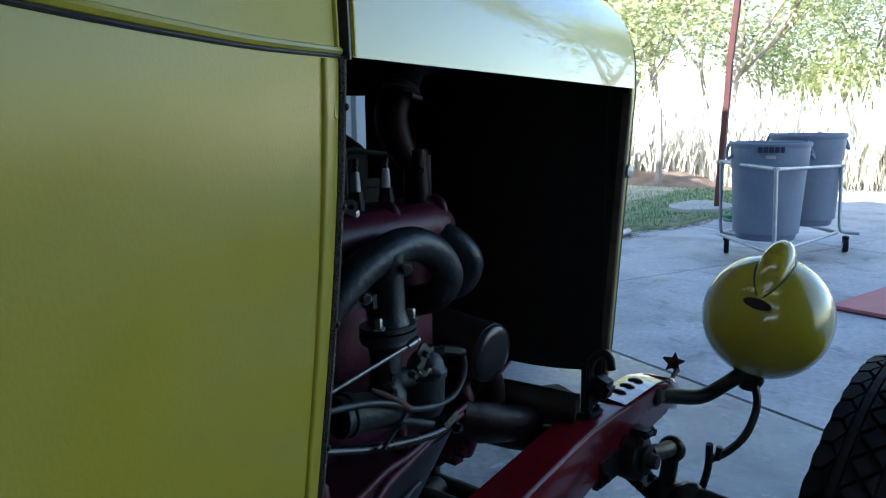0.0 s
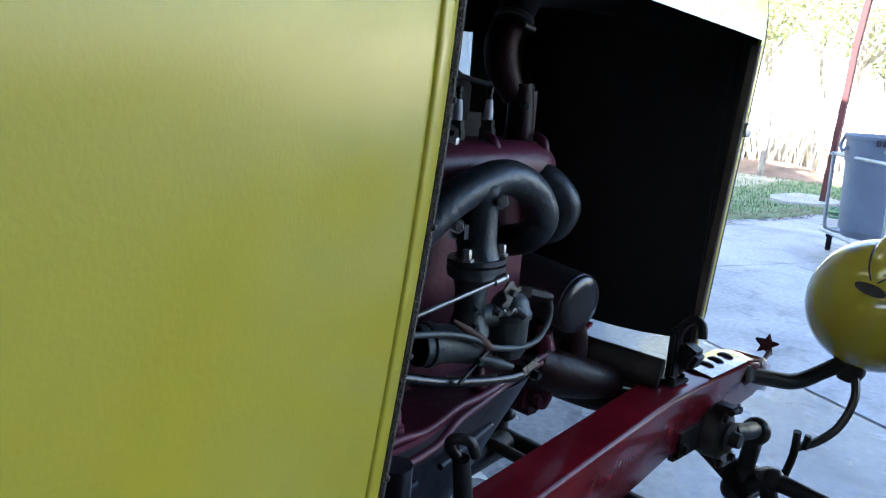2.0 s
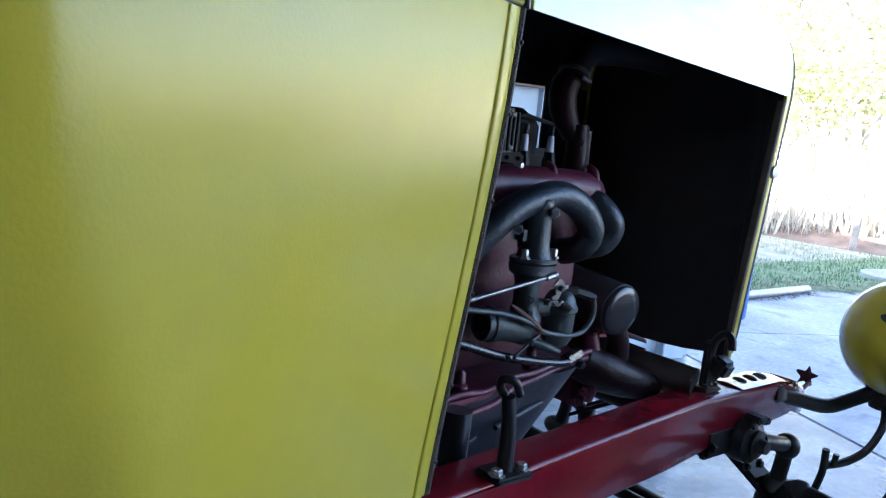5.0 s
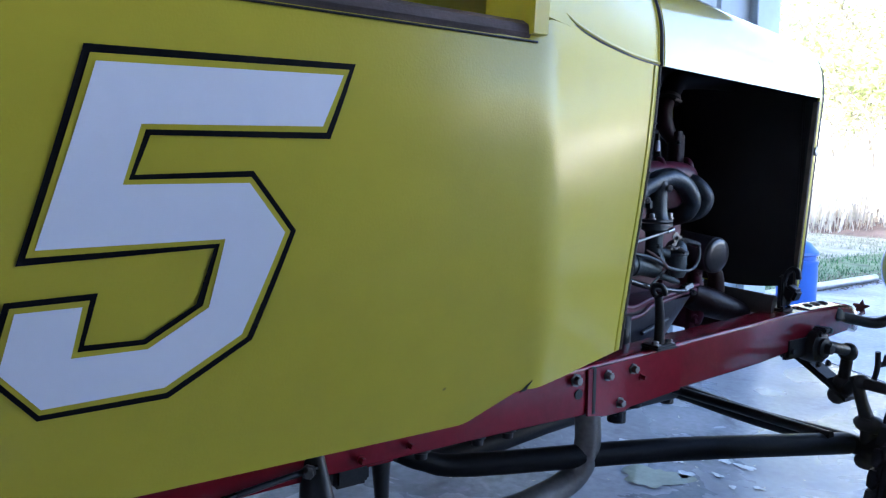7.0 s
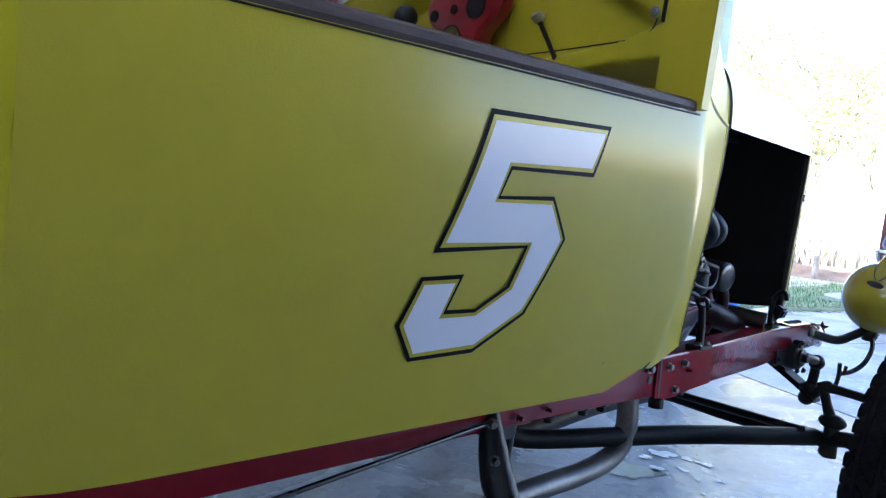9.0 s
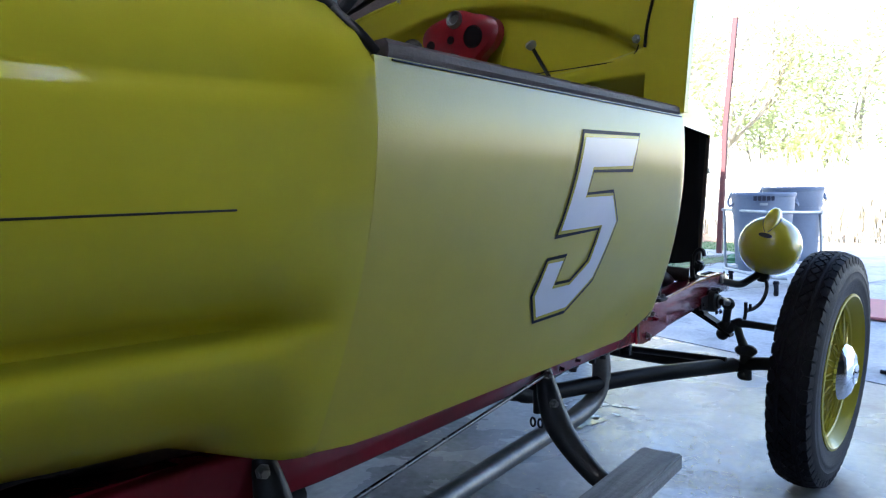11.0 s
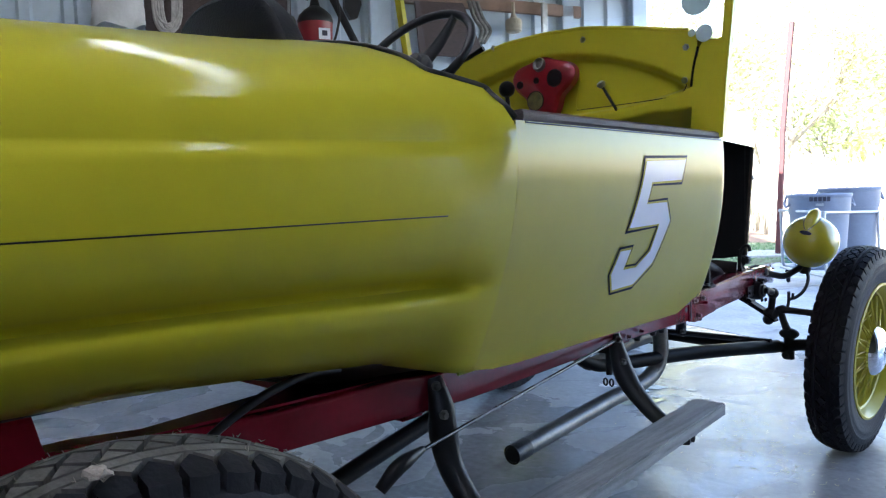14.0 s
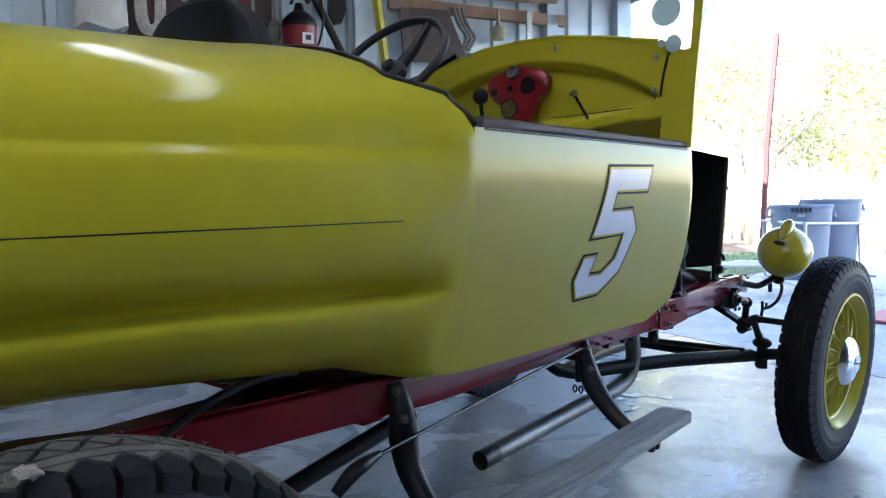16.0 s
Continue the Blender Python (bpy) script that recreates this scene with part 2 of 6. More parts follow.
def concrete(name, k, r0, r1):
    """k scales the tone; r0 and r1 bound the roughness of the trowelled surface."""
    m = bpy.data.materials.new(name)
    m.use_nodes = True
    nt = m.node_tree
    bs = nt.nodes["Principled BSDF"]
    geo = nt.nodes.new("ShaderNodeNewGeometry")

    def noise_node(scale, detail, distortion=0.0):
        n = nt.nodes.new("ShaderNodeTexNoise")
        n.inputs["Scale"].default_value = scale
        n.inputs["Detail"].default_value = detail
        n.inputs["Distortion"].default_value = distortion
        nt.links.new(geo.outputs["Position"], n.inputs["Vector"])
        return n

    def ramp_node(source, stops):
        r = nt.nodes.new("ShaderNodeValToRGB")
        while len(r.color_ramp.elements) < len(stops):
            r.color_ramp.elements.new(0.5)
        for e, (pos, col) in zip(r.color_ramp.elements, stops):
            e.position = pos
            e.color = (*col, 1)
        nt.links.new(source, r.inputs[0])
        return r

    def times(a, b, fac):
        mix = nt.nodes.new("ShaderNodeMix")
        mix.data_type, mix.blend_type = "RGBA", "MULTIPLY"
        mix.inputs["Factor"].default_value = fac
        nt.links.new(a, mix.inputs["A"])
        nt.links.new(b, mix.inputs["B"])
        return mix.outputs["Result"]

    cloud = ramp_node(noise_node(1.6, 8, 0.6).outputs["Fac"], [(0.3, (0.34 * k, 0.345 * k, 0.36 * k)), (0.5, (0.49 * k, 0.495 * k, 0.51 * k)), (0.72, (0.61 * k, 0.61 * k, 0.62 * k))])
    fine = ramp_node(noise_node(38, 6).outputs["Fac"], [(0.3, (0.78, 0.78, 0.78)), (0.7, (1.08, 1.08, 1.08))])
    blot = ramp_node(noise_node(4.5, 5, 1.2).outputs["Fac"], [(0.56, (1, 1, 1)), (0.66, (0.72, 0.71, 0.70)), (0.75, (0.52, 0.51, 0.50))])
    pale = ramp_node(noise_node(7.5, 9, 2.0).outputs["Fac"], [(0.62, (1, 1, 1)), (0.68, (1.22, 1.22, 1.22))])
    tone = times(times(times(cloud.outputs[0], fine.outputs[0], 1), blot.outputs[0], 0.8), pale.outputs[0], 1)
    nt.links.new(tone, bs.inputs["Base Color"])
    rough = ramp_node(noise_node(2.3, 6, 0.8).outputs["Fac"], [(0.35, (r0, r0, r0)), (0.65, (r1, r1, r1))])
    nt.links.new(rough.outputs[0], bs.inputs["Roughness"])
    cb = nt.nodes.new("ShaderNodeBump")
    cb.inputs["Strength"].default_value = 0.10
    cb.inputs["Distance"].default_value = 0.01
    nt.links.new(noise_node(26, 6).outputs["Fac"], cb.inputs["Height"])
    nt.links.new(cb.outputs["Normal"], bs.inputs["Normal"])
    return m


# indoor tone is lowered to cut light bounced onto the tail
CONCRETE = concrete("sealed_floor_concrete", 0.58, 0.16, 0.42)
PAVING = concrete("yard_concrete", 1.0, 0.5, 0.75)

STICKER = bpy.data.materials.new("faded_sticker")
STICKER.use_nodes = True
sn = STICKER.node_tree
sn.nodes.remove(sn.nodes["Principled BSDF"])
s1, s2, s3 = sn.nodes.new("ShaderNodeBsdfTranslucent"), sn.nodes.new("ShaderNodeBsdfDiffuse"), sn.nodes.new("ShaderNodeMixShader")
s1.inputs["Color"].default_value = (0.66, 0.74, 0.76, 1)
s2.inputs["Color"].default_value = (0.40, 0.48, 0.50, 1)
sn.links.new(s1.outputs[0], s3.inputs[1])
sn.links.new(s2.outputs[0], s3.inputs[2])
sn.links.new(s3.outputs[0], sn.nodes["Material Output"].inputs["Surface"])

GLASS = bpy.data.materials.new("windscreen_glass")
GLASS.use_nodes = True
gn = GLASS.node_tree
gn.nodes.remove(gn.nodes["Principled BSDF"])
tr = gn.nodes.new("ShaderNodeBsdfTransparent")
gl = gn.nodes.new("ShaderNodeBsdfGlossy")
gl.inputs["Roughness"].default_value = 0.02
mx = gn.nodes.new("ShaderNodeMixShader")
mx.inputs[0].default_value = 0.06
gn.links.new(tr.outputs[0], mx.inputs[1])
gn.links.new(gl.outputs[0], mx.inputs[2])
gn.links.new(mx.outputs[0], gn.nodes["Material Output"].inputs["Surface"])

# ---- mesh helpers ----
THICK_SIGN = 1.0


def part(name, bm, mat, parent=None, label="", sharp=38, solid=0.0, offset=0.0, kind="", category="", group=""):
    """Link a bmesh as one mesh object, under a thing or a part where one is given."""
    me = bpy.data.meshes.new(name)
    bmesh.ops.recalc_face_normals(bm, faces=bm.faces)
    if solid:
        out = sum(f.normal.dot(f.calc_center_median() - Vector((0.235, f.calc_center_median().y, 0.9))) * f.calc_area() for f in bm.faces)
        if out < 0:
            bmesh.ops.reverse_faces(bm, faces=bm.faces)
        bmesh.ops.solidify(bm, geom=bm.faces[:], thickness=THICK_SIGN * solid)
    bm.to_mesh(me)
    bm.free()
    me.shade_smooth()
    me.set_sharp_from_angle(angle=radians(sharp))
    me.materials.append(mat)
    ob = new(name, me)
    if parent is not None:
        ob.parent = parent
        ob.matrix_parent_inverse = parent.matrix_world.inverted()
    return tagged(ob, label, category, group, kind)


def thing(name, place, label, category, group=""):
    e = new(name)
    e.location = place
    e.empty_display_size = 0.05
    e.matrix_world = Matrix.Translation(place)
    return tagged(e, label, category, group)


def B():
    return bmesh.new()


def box(bm, c, s, rot=None, bevel=0.0):
    m = Matrix.Translation(c) @ (rot.to_4x4() if rot is not None else Matrix.Identity(4))
    r = bmesh.ops.create_cube(bm, size=1.0, matrix=m @ Matrix.Diagonal((*s, 1)))
    if bevel:
        es = list({e for v in r["verts"] for e in v.link_edges})
        bmesh.ops.bevel(bm, geom=es, offset=bevel, segments=2, affect="EDGES", clamp_overlap=True)
    return bm


def grid(bm, rows, close_u=False, close_v=False, caps=False):
    vs = [[bm.verts.new(p) for p in row] for row in rows]
    n, m = len(vs), len(vs[0])
    for i in range(n if close_u else n - 1):
        for j in range(m if close_v else m - 1):
            a, b, c, d = vs[i][j], vs[(i + 1) % n][j], vs[(i + 1) % n][(j + 1) % m], vs[i][(j + 1) % m]
            if len({a, b, c, d}) == 4:
                bm.faces.new((a, b, c, d))
    if caps:
        bm.faces.new(list(reversed(vs[0])))
        bm.faces.new(vs[-1])
    return bm


def spline(pts, k=6):
    """A smooth line through the points."""
    p = [Vector(q) for q in pts]
    if len(p) < 3:
        return p
    q = [2 * p[0] - p[1]] + p + [2 * p[-1] - p[-2]]
    out = []
    for i in range(1, len(q) - 2):
        a, b, c, d = q[i - 1], q[i], q[i + 1], q[i + 2]
        for s in range(k):
            t = s / k
            out.append(0.5 * ((2 * b) + (c - a) * t + (2 * a - 5 * b + 4 * c - d) * t * t + (3 * b - a - 3 * c + d) * t ** 3))
    return out + [p[-1]]


def tube(bm, pts, r, n=12, k=6, flat=1.0):
    """A round bar along a smooth line; r may be one radius or one per given point."""
    line = spline(pts, k) if k > 1 else [Vector(p) for p in pts]
    rs = [r] * len(line) if not isinstance(r, (list, tuple)) else list(np.interp(np.linspace(0, len(r) - 1, len(line)), range(len(r)), r))
    rows = []
    side = None
    for i, p in enumerate(line):
        d = (line[min(i + 1, len(line) - 1)] - line[max(i - 1, 0)]).normalized()
        if side is None:
            side = d.orthogonal().normalized()
        side = (side - d * side.dot(d)).normalized()
        up = d.cross(side)
        rows.append([p + (side * math.cos(a) + up * math.sin(a) * flat) * rs[i] for a in (2 * math.pi * j / n for j in range(n))])
    return grid(bm, rows, close_v=True, caps=True)


def rod(bm, a, b, r, r2=None, n=14):
    return tube(bm, [a, b], [r, r if r2 is None else r2], n, 1)


def lathe(bm, profile, origin, axis, n=32, phase=0.0, ring=False):
    """Turn a profile of (radius, height) round an axis."""
    z = Vector(axis).normalized()
    x = z.orthogonal().normalized()
    y = z.cross(x)
    o = Vector(origin)
    rows = [[o + z * h + (x * math.cos(a) + y * math.sin(a)) * max(r, 1e-5) for a in (phase + 2 * math.pi * j / n for j in range(n))] for r, h in profile]
    return grid(bm, rows, close_u=ring, close_v=True, caps=not ring)


def ball(bm, c, r, n=20, squash=(1, 1, 1)):
    bmesh.ops.create_uvsphere(bm, u_segments=n, v_segments=n // 2 + 2, radius=r, matrix=Matrix.Translation(c) @ Matrix.Diagonal((*squash, 1)))
    return bm


def plate(bm, poly, normal, depth):
    """A flat piece cut to an outline and given a thickness along the normal."""
    n = Vector(normal) * depth
    a = [bm.verts.new(p) for p in poly]
    b = [bm.verts.new(Vector(p) + n) for p in poly]
    bm.faces.new(a)
    bm.faces.new(list(reversed(b)))
    for i in range(len(a)):
        j = (i + 1) % len(a)
        bm.faces.new((a[i], b[i], b[j], a[j]))
    return bm


def bolt(bm, c, axis, r=0.009, h=0.008):
    lathe(bm, [(r * 1.5, 0), (r * 1.5, h * 0.25), (r, h * 0.26), (r, h), (r * 0.8, h * 1.15)], c, axis, 6)
    return bm


def lerp(v, xs, ys):
    return float(np.interp(v, xs, ys))


def smooth01(t):
    t = max(0.0, min(1.0, t))
    return t * t * (3 - 2 * t)

# ---- the shed, its floor and the yard ----
TURN = radians(22)
U, V = Vector((math.cos(TURN), -math.sin(TURN), 0)), Vector((math.sin(TURN), math.cos(TURN), 0))
SHED = Matrix((U.to_3d(), V.to_3d(), Vector((0, 0, 1)))).transposed().to_3x3()


def G(u, v, z):
    return U * u + V * v + Vector((0, 0, z))


bm = B()
grid(bm, [[(x, y, -0.06 - 0.0 * x) for x in np.linspace(-300, 300, 9)] for y in np.linspace(-300, 300, 9)])
part("ground", bm, FIELD, kind="structure", label="bleached dry grass field beyond the yard", category="ground")

# slabs: garage floor, apron and the outer drive, parted by open joints
slab_no = 0
for u0, u1, v0, v1 in ((-2.1, 1.2, -7, 1.62), (1.212, 6.2, -7, 1.62), (-2.4, 0.9, 1.632, 5.0), (0.912, 6.5, 1.632, 5.0), (-2.0, 0.9, 5.012, 9.0), (0.912, 6.5, 5.012, 9.0), (-4.4, -2.412, 1.632, 5.0), (-4.2, -2.012, 5.012, 8.2)):
    bm = B()
    box(bm, G((u0 + u1) / 2, (v0 + v1) / 2, -0.1), (u1 - u0, v1 - v0, 0.2), SHED, 0.004)
    slab_no += 1
    part("floor" if slab_no < 3 else "pavement", bm, CONCRETE if slab_no < 3 else PAVING, kind="structure", label="worn grey stained concrete slab", category="floor" if slab_no < 3 else "pavement")

# lawn with a kerb, and the pad under the post
bm = B()


def lawn_edge(y):
    """Where the lawn gives way to the paving."""
    return lerp(y, [3.2, 4.9, 5.3, 5.66, 6.7, 7.6, 9.5], [-1.95, -1.92, -2.0, -1.84, -1.66, -1.5, -1.5]) + .06 * noise.noise(Vector((0, y * 3, 5)))


def lawn_height(x, y):
    return 0.018 + 0.012 * noise.noise(Vector((x * 0.7, y * 0.7, 0))) - .05 * smooth01((x - lawn_edge(y)) / .10 + 1)


grid(bm, [[(x, y, lawn_height(x, y)) for x in list(np.linspace(-3.1, -2.4, 6)) + list(np.linspace(-2.36, -1.3, 36))] for y in np.linspace(3.2, 9.5, 70)])
LAWN_SOIL = material("lawn_soil", (0.20, 0.25, 0.12), 0.95, vary=0.5, scale=5, bump=0.4, bump_scale=60)
part("lawn", bm, LAWN_SOIL, kind="structure", label="short green lawn with bare patches", category="lawn")
bm = B()
grid(bm, [[(x, y, lawn_height(x, y)) for x in np.linspace(-14, -3.1, 30)] for y in np.linspace(3.2, 9.5, 40)])
DRY_LAWN = material("dry_lawn_soil", (0.42, 0.39, 0.28), 0.95, vary=0.4, scale=4, bump=0.4, bump_scale=60)
part("dry_lawn", bm, DRY_LAWN, kind="structure", label="sun-dried beige part of the lawn", category="lawn")
bm = B()
pad = [(-2.47, 7.26), (-2.36, 6.98), (-2.17, 6.84), (-1.96, 6.97), (-1.80, 7.24), (-1.82, 7.56), (-2.1, 7.85), (-2.40, 7.80)]
plate(bm, [(x, y, 0.0) for x, y in pad], (0, 0, 1), .05)
part("concrete_pad", bm, KERB, kind="structure", label="pale concrete pad around the post", category="pavement")
bm = B()
grid(bm, [[(x, y, -.06 + .42 * math.exp(-((y - 10.4) / .7) ** 2) * (.7 + .5 * noise.noise(Vector((x * .8, y, 0)))) * smooth01((x + 9) / 3) * smooth01((-2.6 - x) / 1.2) + .03 * noise.noise(Vector((x * 4, y * 4, 0)))) for x in np.linspace(-9.2, -2.5, 50)] for y in np.linspace(9.0, 12.0, 18)])
part("soil_mound", bm, MOUND, kind="structure", label="low mound of dry brown soil behind the lawn", category="ground")
rng = random.Random(4)
bm = B()
DRY_BM = B()
for i in range(17000):
    x, y = rng.uniform(-6.5, -1.5), rng.uniform(3.3, 9.4)
    if x > lawn_edge(y) - rng.uniform(.05, .45):
        continue
    if noise.noise(Vector((x, y, 3))) < -0.15:
        continue
    h, a, w = rng.uniform(0.02, 0.055), rng.uniform(0, 6.28), 0.004
    z = lawn_height(x, y)
    dx, dy = math.cos(a) * w, math.sin(a) * w
    tuft = bm if x > -3.05 + rng.gauss(0, .25) else DRY_BM
    tuft.faces.new([tuft.verts.new(p) for p in ((x - dx, y - dy, z), (x + dx, y + dy, z), (x + rng.uniform(-.02, .02), y + rng.uniform(-.02, .02), z + h))])
GRASS_BM = bm
bm = B()
for i in range(1500):
    y = rng.uniform(4.2, 8.2)
    x = lawn_edge(y) - abs(rng.gauss(0, .22)) + .06
    a, s, q = rng.uniform(0, 6.28), rng.uniform(.008, .022), rng.uniform(.3, .8)
    dx, dy, z = math.cos(a) * s, math.sin(a) * s, max(.004, lawn_height(x, y) + .006) + rng.uniform(0, .006)
    bm.faces.new([bm.verts.new(p) for p in ((x - dx, y - dy, z), (x + dy * q, y - dx * q, z + rng.uniform(0, .008)), (x + dx, y + dy, z + .004), (x - dy * q, y + dx * q, z + rng.uniform(0, .008)))])
LITTER = material("leaf_litter", (0.22, 0.16, 0.10), 0.9, vary=0.5, scale=20, island=0.8)
part("leaf_litter", bm, LITTER, kind="stuff", label="dry brown leaf litter along the lawn edge", category="litter")
DRY_BLADE = material("dry_lawn_blades", (0.40, 0.42, 0.26), 0.85, vary=0.35, scale=2.0, island=0.7)
part("dry_lawn_grass", DRY_BM, DRY_BLADE, kind="stuff", label="short half-dry grass blades", category="grass")
bm = GRASS_BM
part("lawn_grass", bm, LAWN, kind="stuff", label="short green grass blades", category="grass")


def siding(name, a, b, z0, z1, label, mat=WALL_METAL, inner=1.0):
    """A ribbed metal wall from a to b, with ribs standing proud towards the inside."""
    a, b = Vector((a.x, a.y, 0)), Vector((b.x, b.y, 0))
    d = (b - a)
    length = d.length
    d.normalize()
    n = Vector((-d.y, d.x, 0)) * inner
    bm = B()
    s, pts = 0.0, []
    while s < length:
        for ds, h in ((0, 0), (0.115, 0), (0.13, 0.022), (0.165, 0.022), (0.18, 0)):
            if s + ds <= length:
                pts.append((s + ds, h))
        s += 0.20
    pts.append((length, 0))
    grid(bm, [[a + d * q + n * h + Vector((0, 0, z)) for q, h in pts] for z in (z0, z1)])
    return part(name, bm, mat, kind="structure", label=label, category="wall", solid=0.01, offset=-1 if inner > 0 else 1, sharp=20)


siding("wall_west", G(-1.93, 1.62, 0), G(-1.93, -7, 0), 0, 3.3, "blue-grey ribbed metal shed wall")
# unseen south and east walls, made dark to cut bounced light
siding("wall_south", G(-1.93, -7, 0), G(5.0, -7, 0), 0, 3.3, "unseen shed wall, dark to cut bounced light", DARK_ROOF)
# the long opening in the east wall is added to light the tail
siding("wall_east", G(5.0, -3.0, 0), G(5.0, 1.62, 0), 0, 3.3, "unseen shed wall, dark to cut bounced light", DARK_ROOF)
siding("wall_east_rear", G(5.0, -7, 0), G(5.0, -6.7, 0), 0, 3.3, "unseen shed wall, dark to cut bounced light", DARK_ROOF)
siding("wall_east_top", G(5.0, -6.7, 0), G(5.0, -3.0, 0), 2.55, 3.3, "unseen dark wall over the added light opening", DARK_ROOF)
siding("wall_east_low", G(5.0, -6.7, 0), G(5.0, -3.0, 0), 0, 1.95, "unseen dark wall under the added light opening", DARK_ROOF)
# unseen top of this wall is raised past the roof to shade the yard
siding("wall_north_top", G(-1.93, 1.62, 0), G(5.0, 1.62, 0), 2.35, 5.45, "blue-grey ribbed metal over the doorway, raised to shade the yard", inner=-1)
# unseen wall placed to narrow the light from the doorway
siding("wall_north_east", G(2.5, 1.62, 0), G(5.0, 1.62, 0), 0, 2.35, "unseen blue-grey metal narrowing the doorway light", inner=-1)

# roof boards with two clear strips let in across the bay
# the second strip is unseen, added to brighten the tail and dash
STRIPS = (((-1.75, 1.75), (-1.36, -1.14)), ((-.3, 3.2), (-4.0, -3.25)))
bm = B()
box(bm, G(1.55, -2.75, 3.33), (7.5, 8.9, 0.05), SHED)
for strip in STRIPS:
    for axis in (0, 1):
        for c in strip[axis]:
            co, no = [0, 0, 0], [0, 0, 0]
            co[axis], no[axis] = c, 1
            bmesh.ops.bisect_plane(bm, geom=bm.verts[:] + bm.edges[:] + bm.faces[:], plane_co=co, plane_no=no)
for xs, ys in STRIPS:
    hole = [f for f in bm.faces if xs[0] < f.calc_center_median().x < xs[1] and ys[0] < f.calc_center_median().y < ys[1]]
    bmesh.ops.delete(bm, geom=hole, context="FACES")
part("ceiling", bm, DARK_ROOF, kind="structure", label="dark boarded shed roof with clear strips", category="ceiling")
FIBRE = bpy.data.materials.new("translucent_sheet")
FIBRE.use_nodes = True
fn = FIBRE.node_tree
fn.nodes.remove(fn.nodes["Principled BSDF"])
ft = fn.nodes.new("ShaderNodeBsdfTranslucent")
ft.inputs["Color"].default_value = (0.92, 0.94, 0.94, 1)
fn.links.new(ft.outputs[0], fn.nodes["Material Output"].inputs["Surface"])
for xs, ys in STRIPS:
    bm = B()
    box(bm, ((xs[0] + xs[1]) / 2, (ys[0] + ys[1]) / 2, 3.362), (xs[1] - xs[0] + .06, ys[1] - ys[0] + .06, 0.006))
    part("skylight", bm, FIBRE, kind="structure", label="translucent fibreglass roof sheet, the rear one added for light", category="skylight")
for v in (-6, 1.2):
    bm = B()
    box(bm, G(1.5, v, 3.21), (7.0, 0.05, 0.18), SHED, 0.004)
    part("roof_beam", bm, WOOD_PINE, kind="structure", label="rough sawn roof joists", category="beam")

# unseen block west of the shed, added to keep sun off the apron
bm = B()
box(bm, G(-5.5, -2.7, 1.65), (6.8, 8.6, 3.3), SHED)
part("west_shade_block", bm, WALL_METAL, kind="structure", label="unseen plain block added to shade the yard", category="wall")

# ---- the race car ----
C = 0.235          # centre line
R = 0.375          # tyre radius
car = thing("vintage_race_car", (C, -1.3, 0), "chartreuse yellow vintage race car with number five and dark red frame", "car")


def mir(p):
    return (2 * C - p[0], p[1], p[2])


# smooth section curves of the side, as cubics in z: door panel, cowl front edge and the crease between them
DOOR, COWL, CREASE = (-.9715, 1.7836, -.6101, .5263), (-.6557, 1.6415, -1.205, .7652), (2.4363, -6.1092, 4.8092, -2.2661)
Y_FRONT = -.779


def body_x(y, z):
    """Outer side of the body: a flat-sided door panel that turns in at a crease to the tapering cowl."""
    yc = float(np.polyval(CREASE, z))
    xd, xc = float(np.polyval(DOOR, z)) + .016 * (-1.45 - min(y, -1.13)) / .5, float(np.polyval(COWL, z))
    d = y - yc
    soft = 0.5 * (d + math.sqrt(d * d + 0.011 ** 2))
    return xd + (xc - xd) * soft / (Y_FRONT - yc)


def body_bottom(y):
    return lerp(y, [-1.99, -1.93, -1.87, -1.155, -1.148, -1.10, -1.083, -1.06, -.976, -.779], [.676, .666, .662, .6495, .652, .675, .683, .680, .675, .667])


def body_top(y):
    return lerp(y, [-1.99, -1.17, -1.13, -.779], [1.068, 1.068, 1.092, 1.092])


ys = sorted(set([round(-1.985 + i * 0.06, 3) for i in range(14)] + [round(-1.16 + i * 0.012, 3) for i in range(12)] + [round(-1.01 + i * 0.033, 3) for i in range(7)] + [Y_FRONT]))
for flip in (False, True):
    bm = B()
    rows = []
    for y in ys:
        z0, z1 = body_bottom(y), body_top(y)
        row = [(body_x(y, z0 + (z1 - z0) * j / 22), y, z0 + (z1 - z0) * j / 22) for j in range(23)]
        rows.append([mir(p) for p in row] if flip else row)
    grid(bm, rows)
    part("body_side", bm, YELLOW, car, "yellow door and cowl side panel", solid=0.004, offset=1 if flip else -1, sharp=60)

bm = B()
plate(bm, [(body_x(y, z) + .0002, y, z) for y, z in ((-1.082, .679), (-1.074, .680), (-1.068, .693))], (1, .3, 0), .0012)
part("panel_gap", bm, BLACK, car, "small open gap at the foot of the crease")

# rolled edge and webbing strip round the cowl front
edge = [(body_x(Y_FRONT, z), Y_FRONT, z) for z in np.linspace(.668, 1.092, 24)]
bm = B()
grid(bm, [[(body_x(y, z) + h, y, z) for y, h in ((-.8010, .0), (-.7998, .0014), (-.7985, .0022), (-.796, .0024), (-.788, .0016), (-.7815, .0011), (-.7795, -.0005))] for z in np.linspace(.670, 1.089, 18)])
part("cowl_bead", bm, YELLOW, car, "pressed yellow bead along the cowl edge")
bm = B()
tube(bm, [(x - .0012, y + .0018, z) for x, y, z in edge], 0.0036, 8, 2)
part("hood_welt", bm, WELT_BROWN, car, "dark brown hood welt")
bm = B()
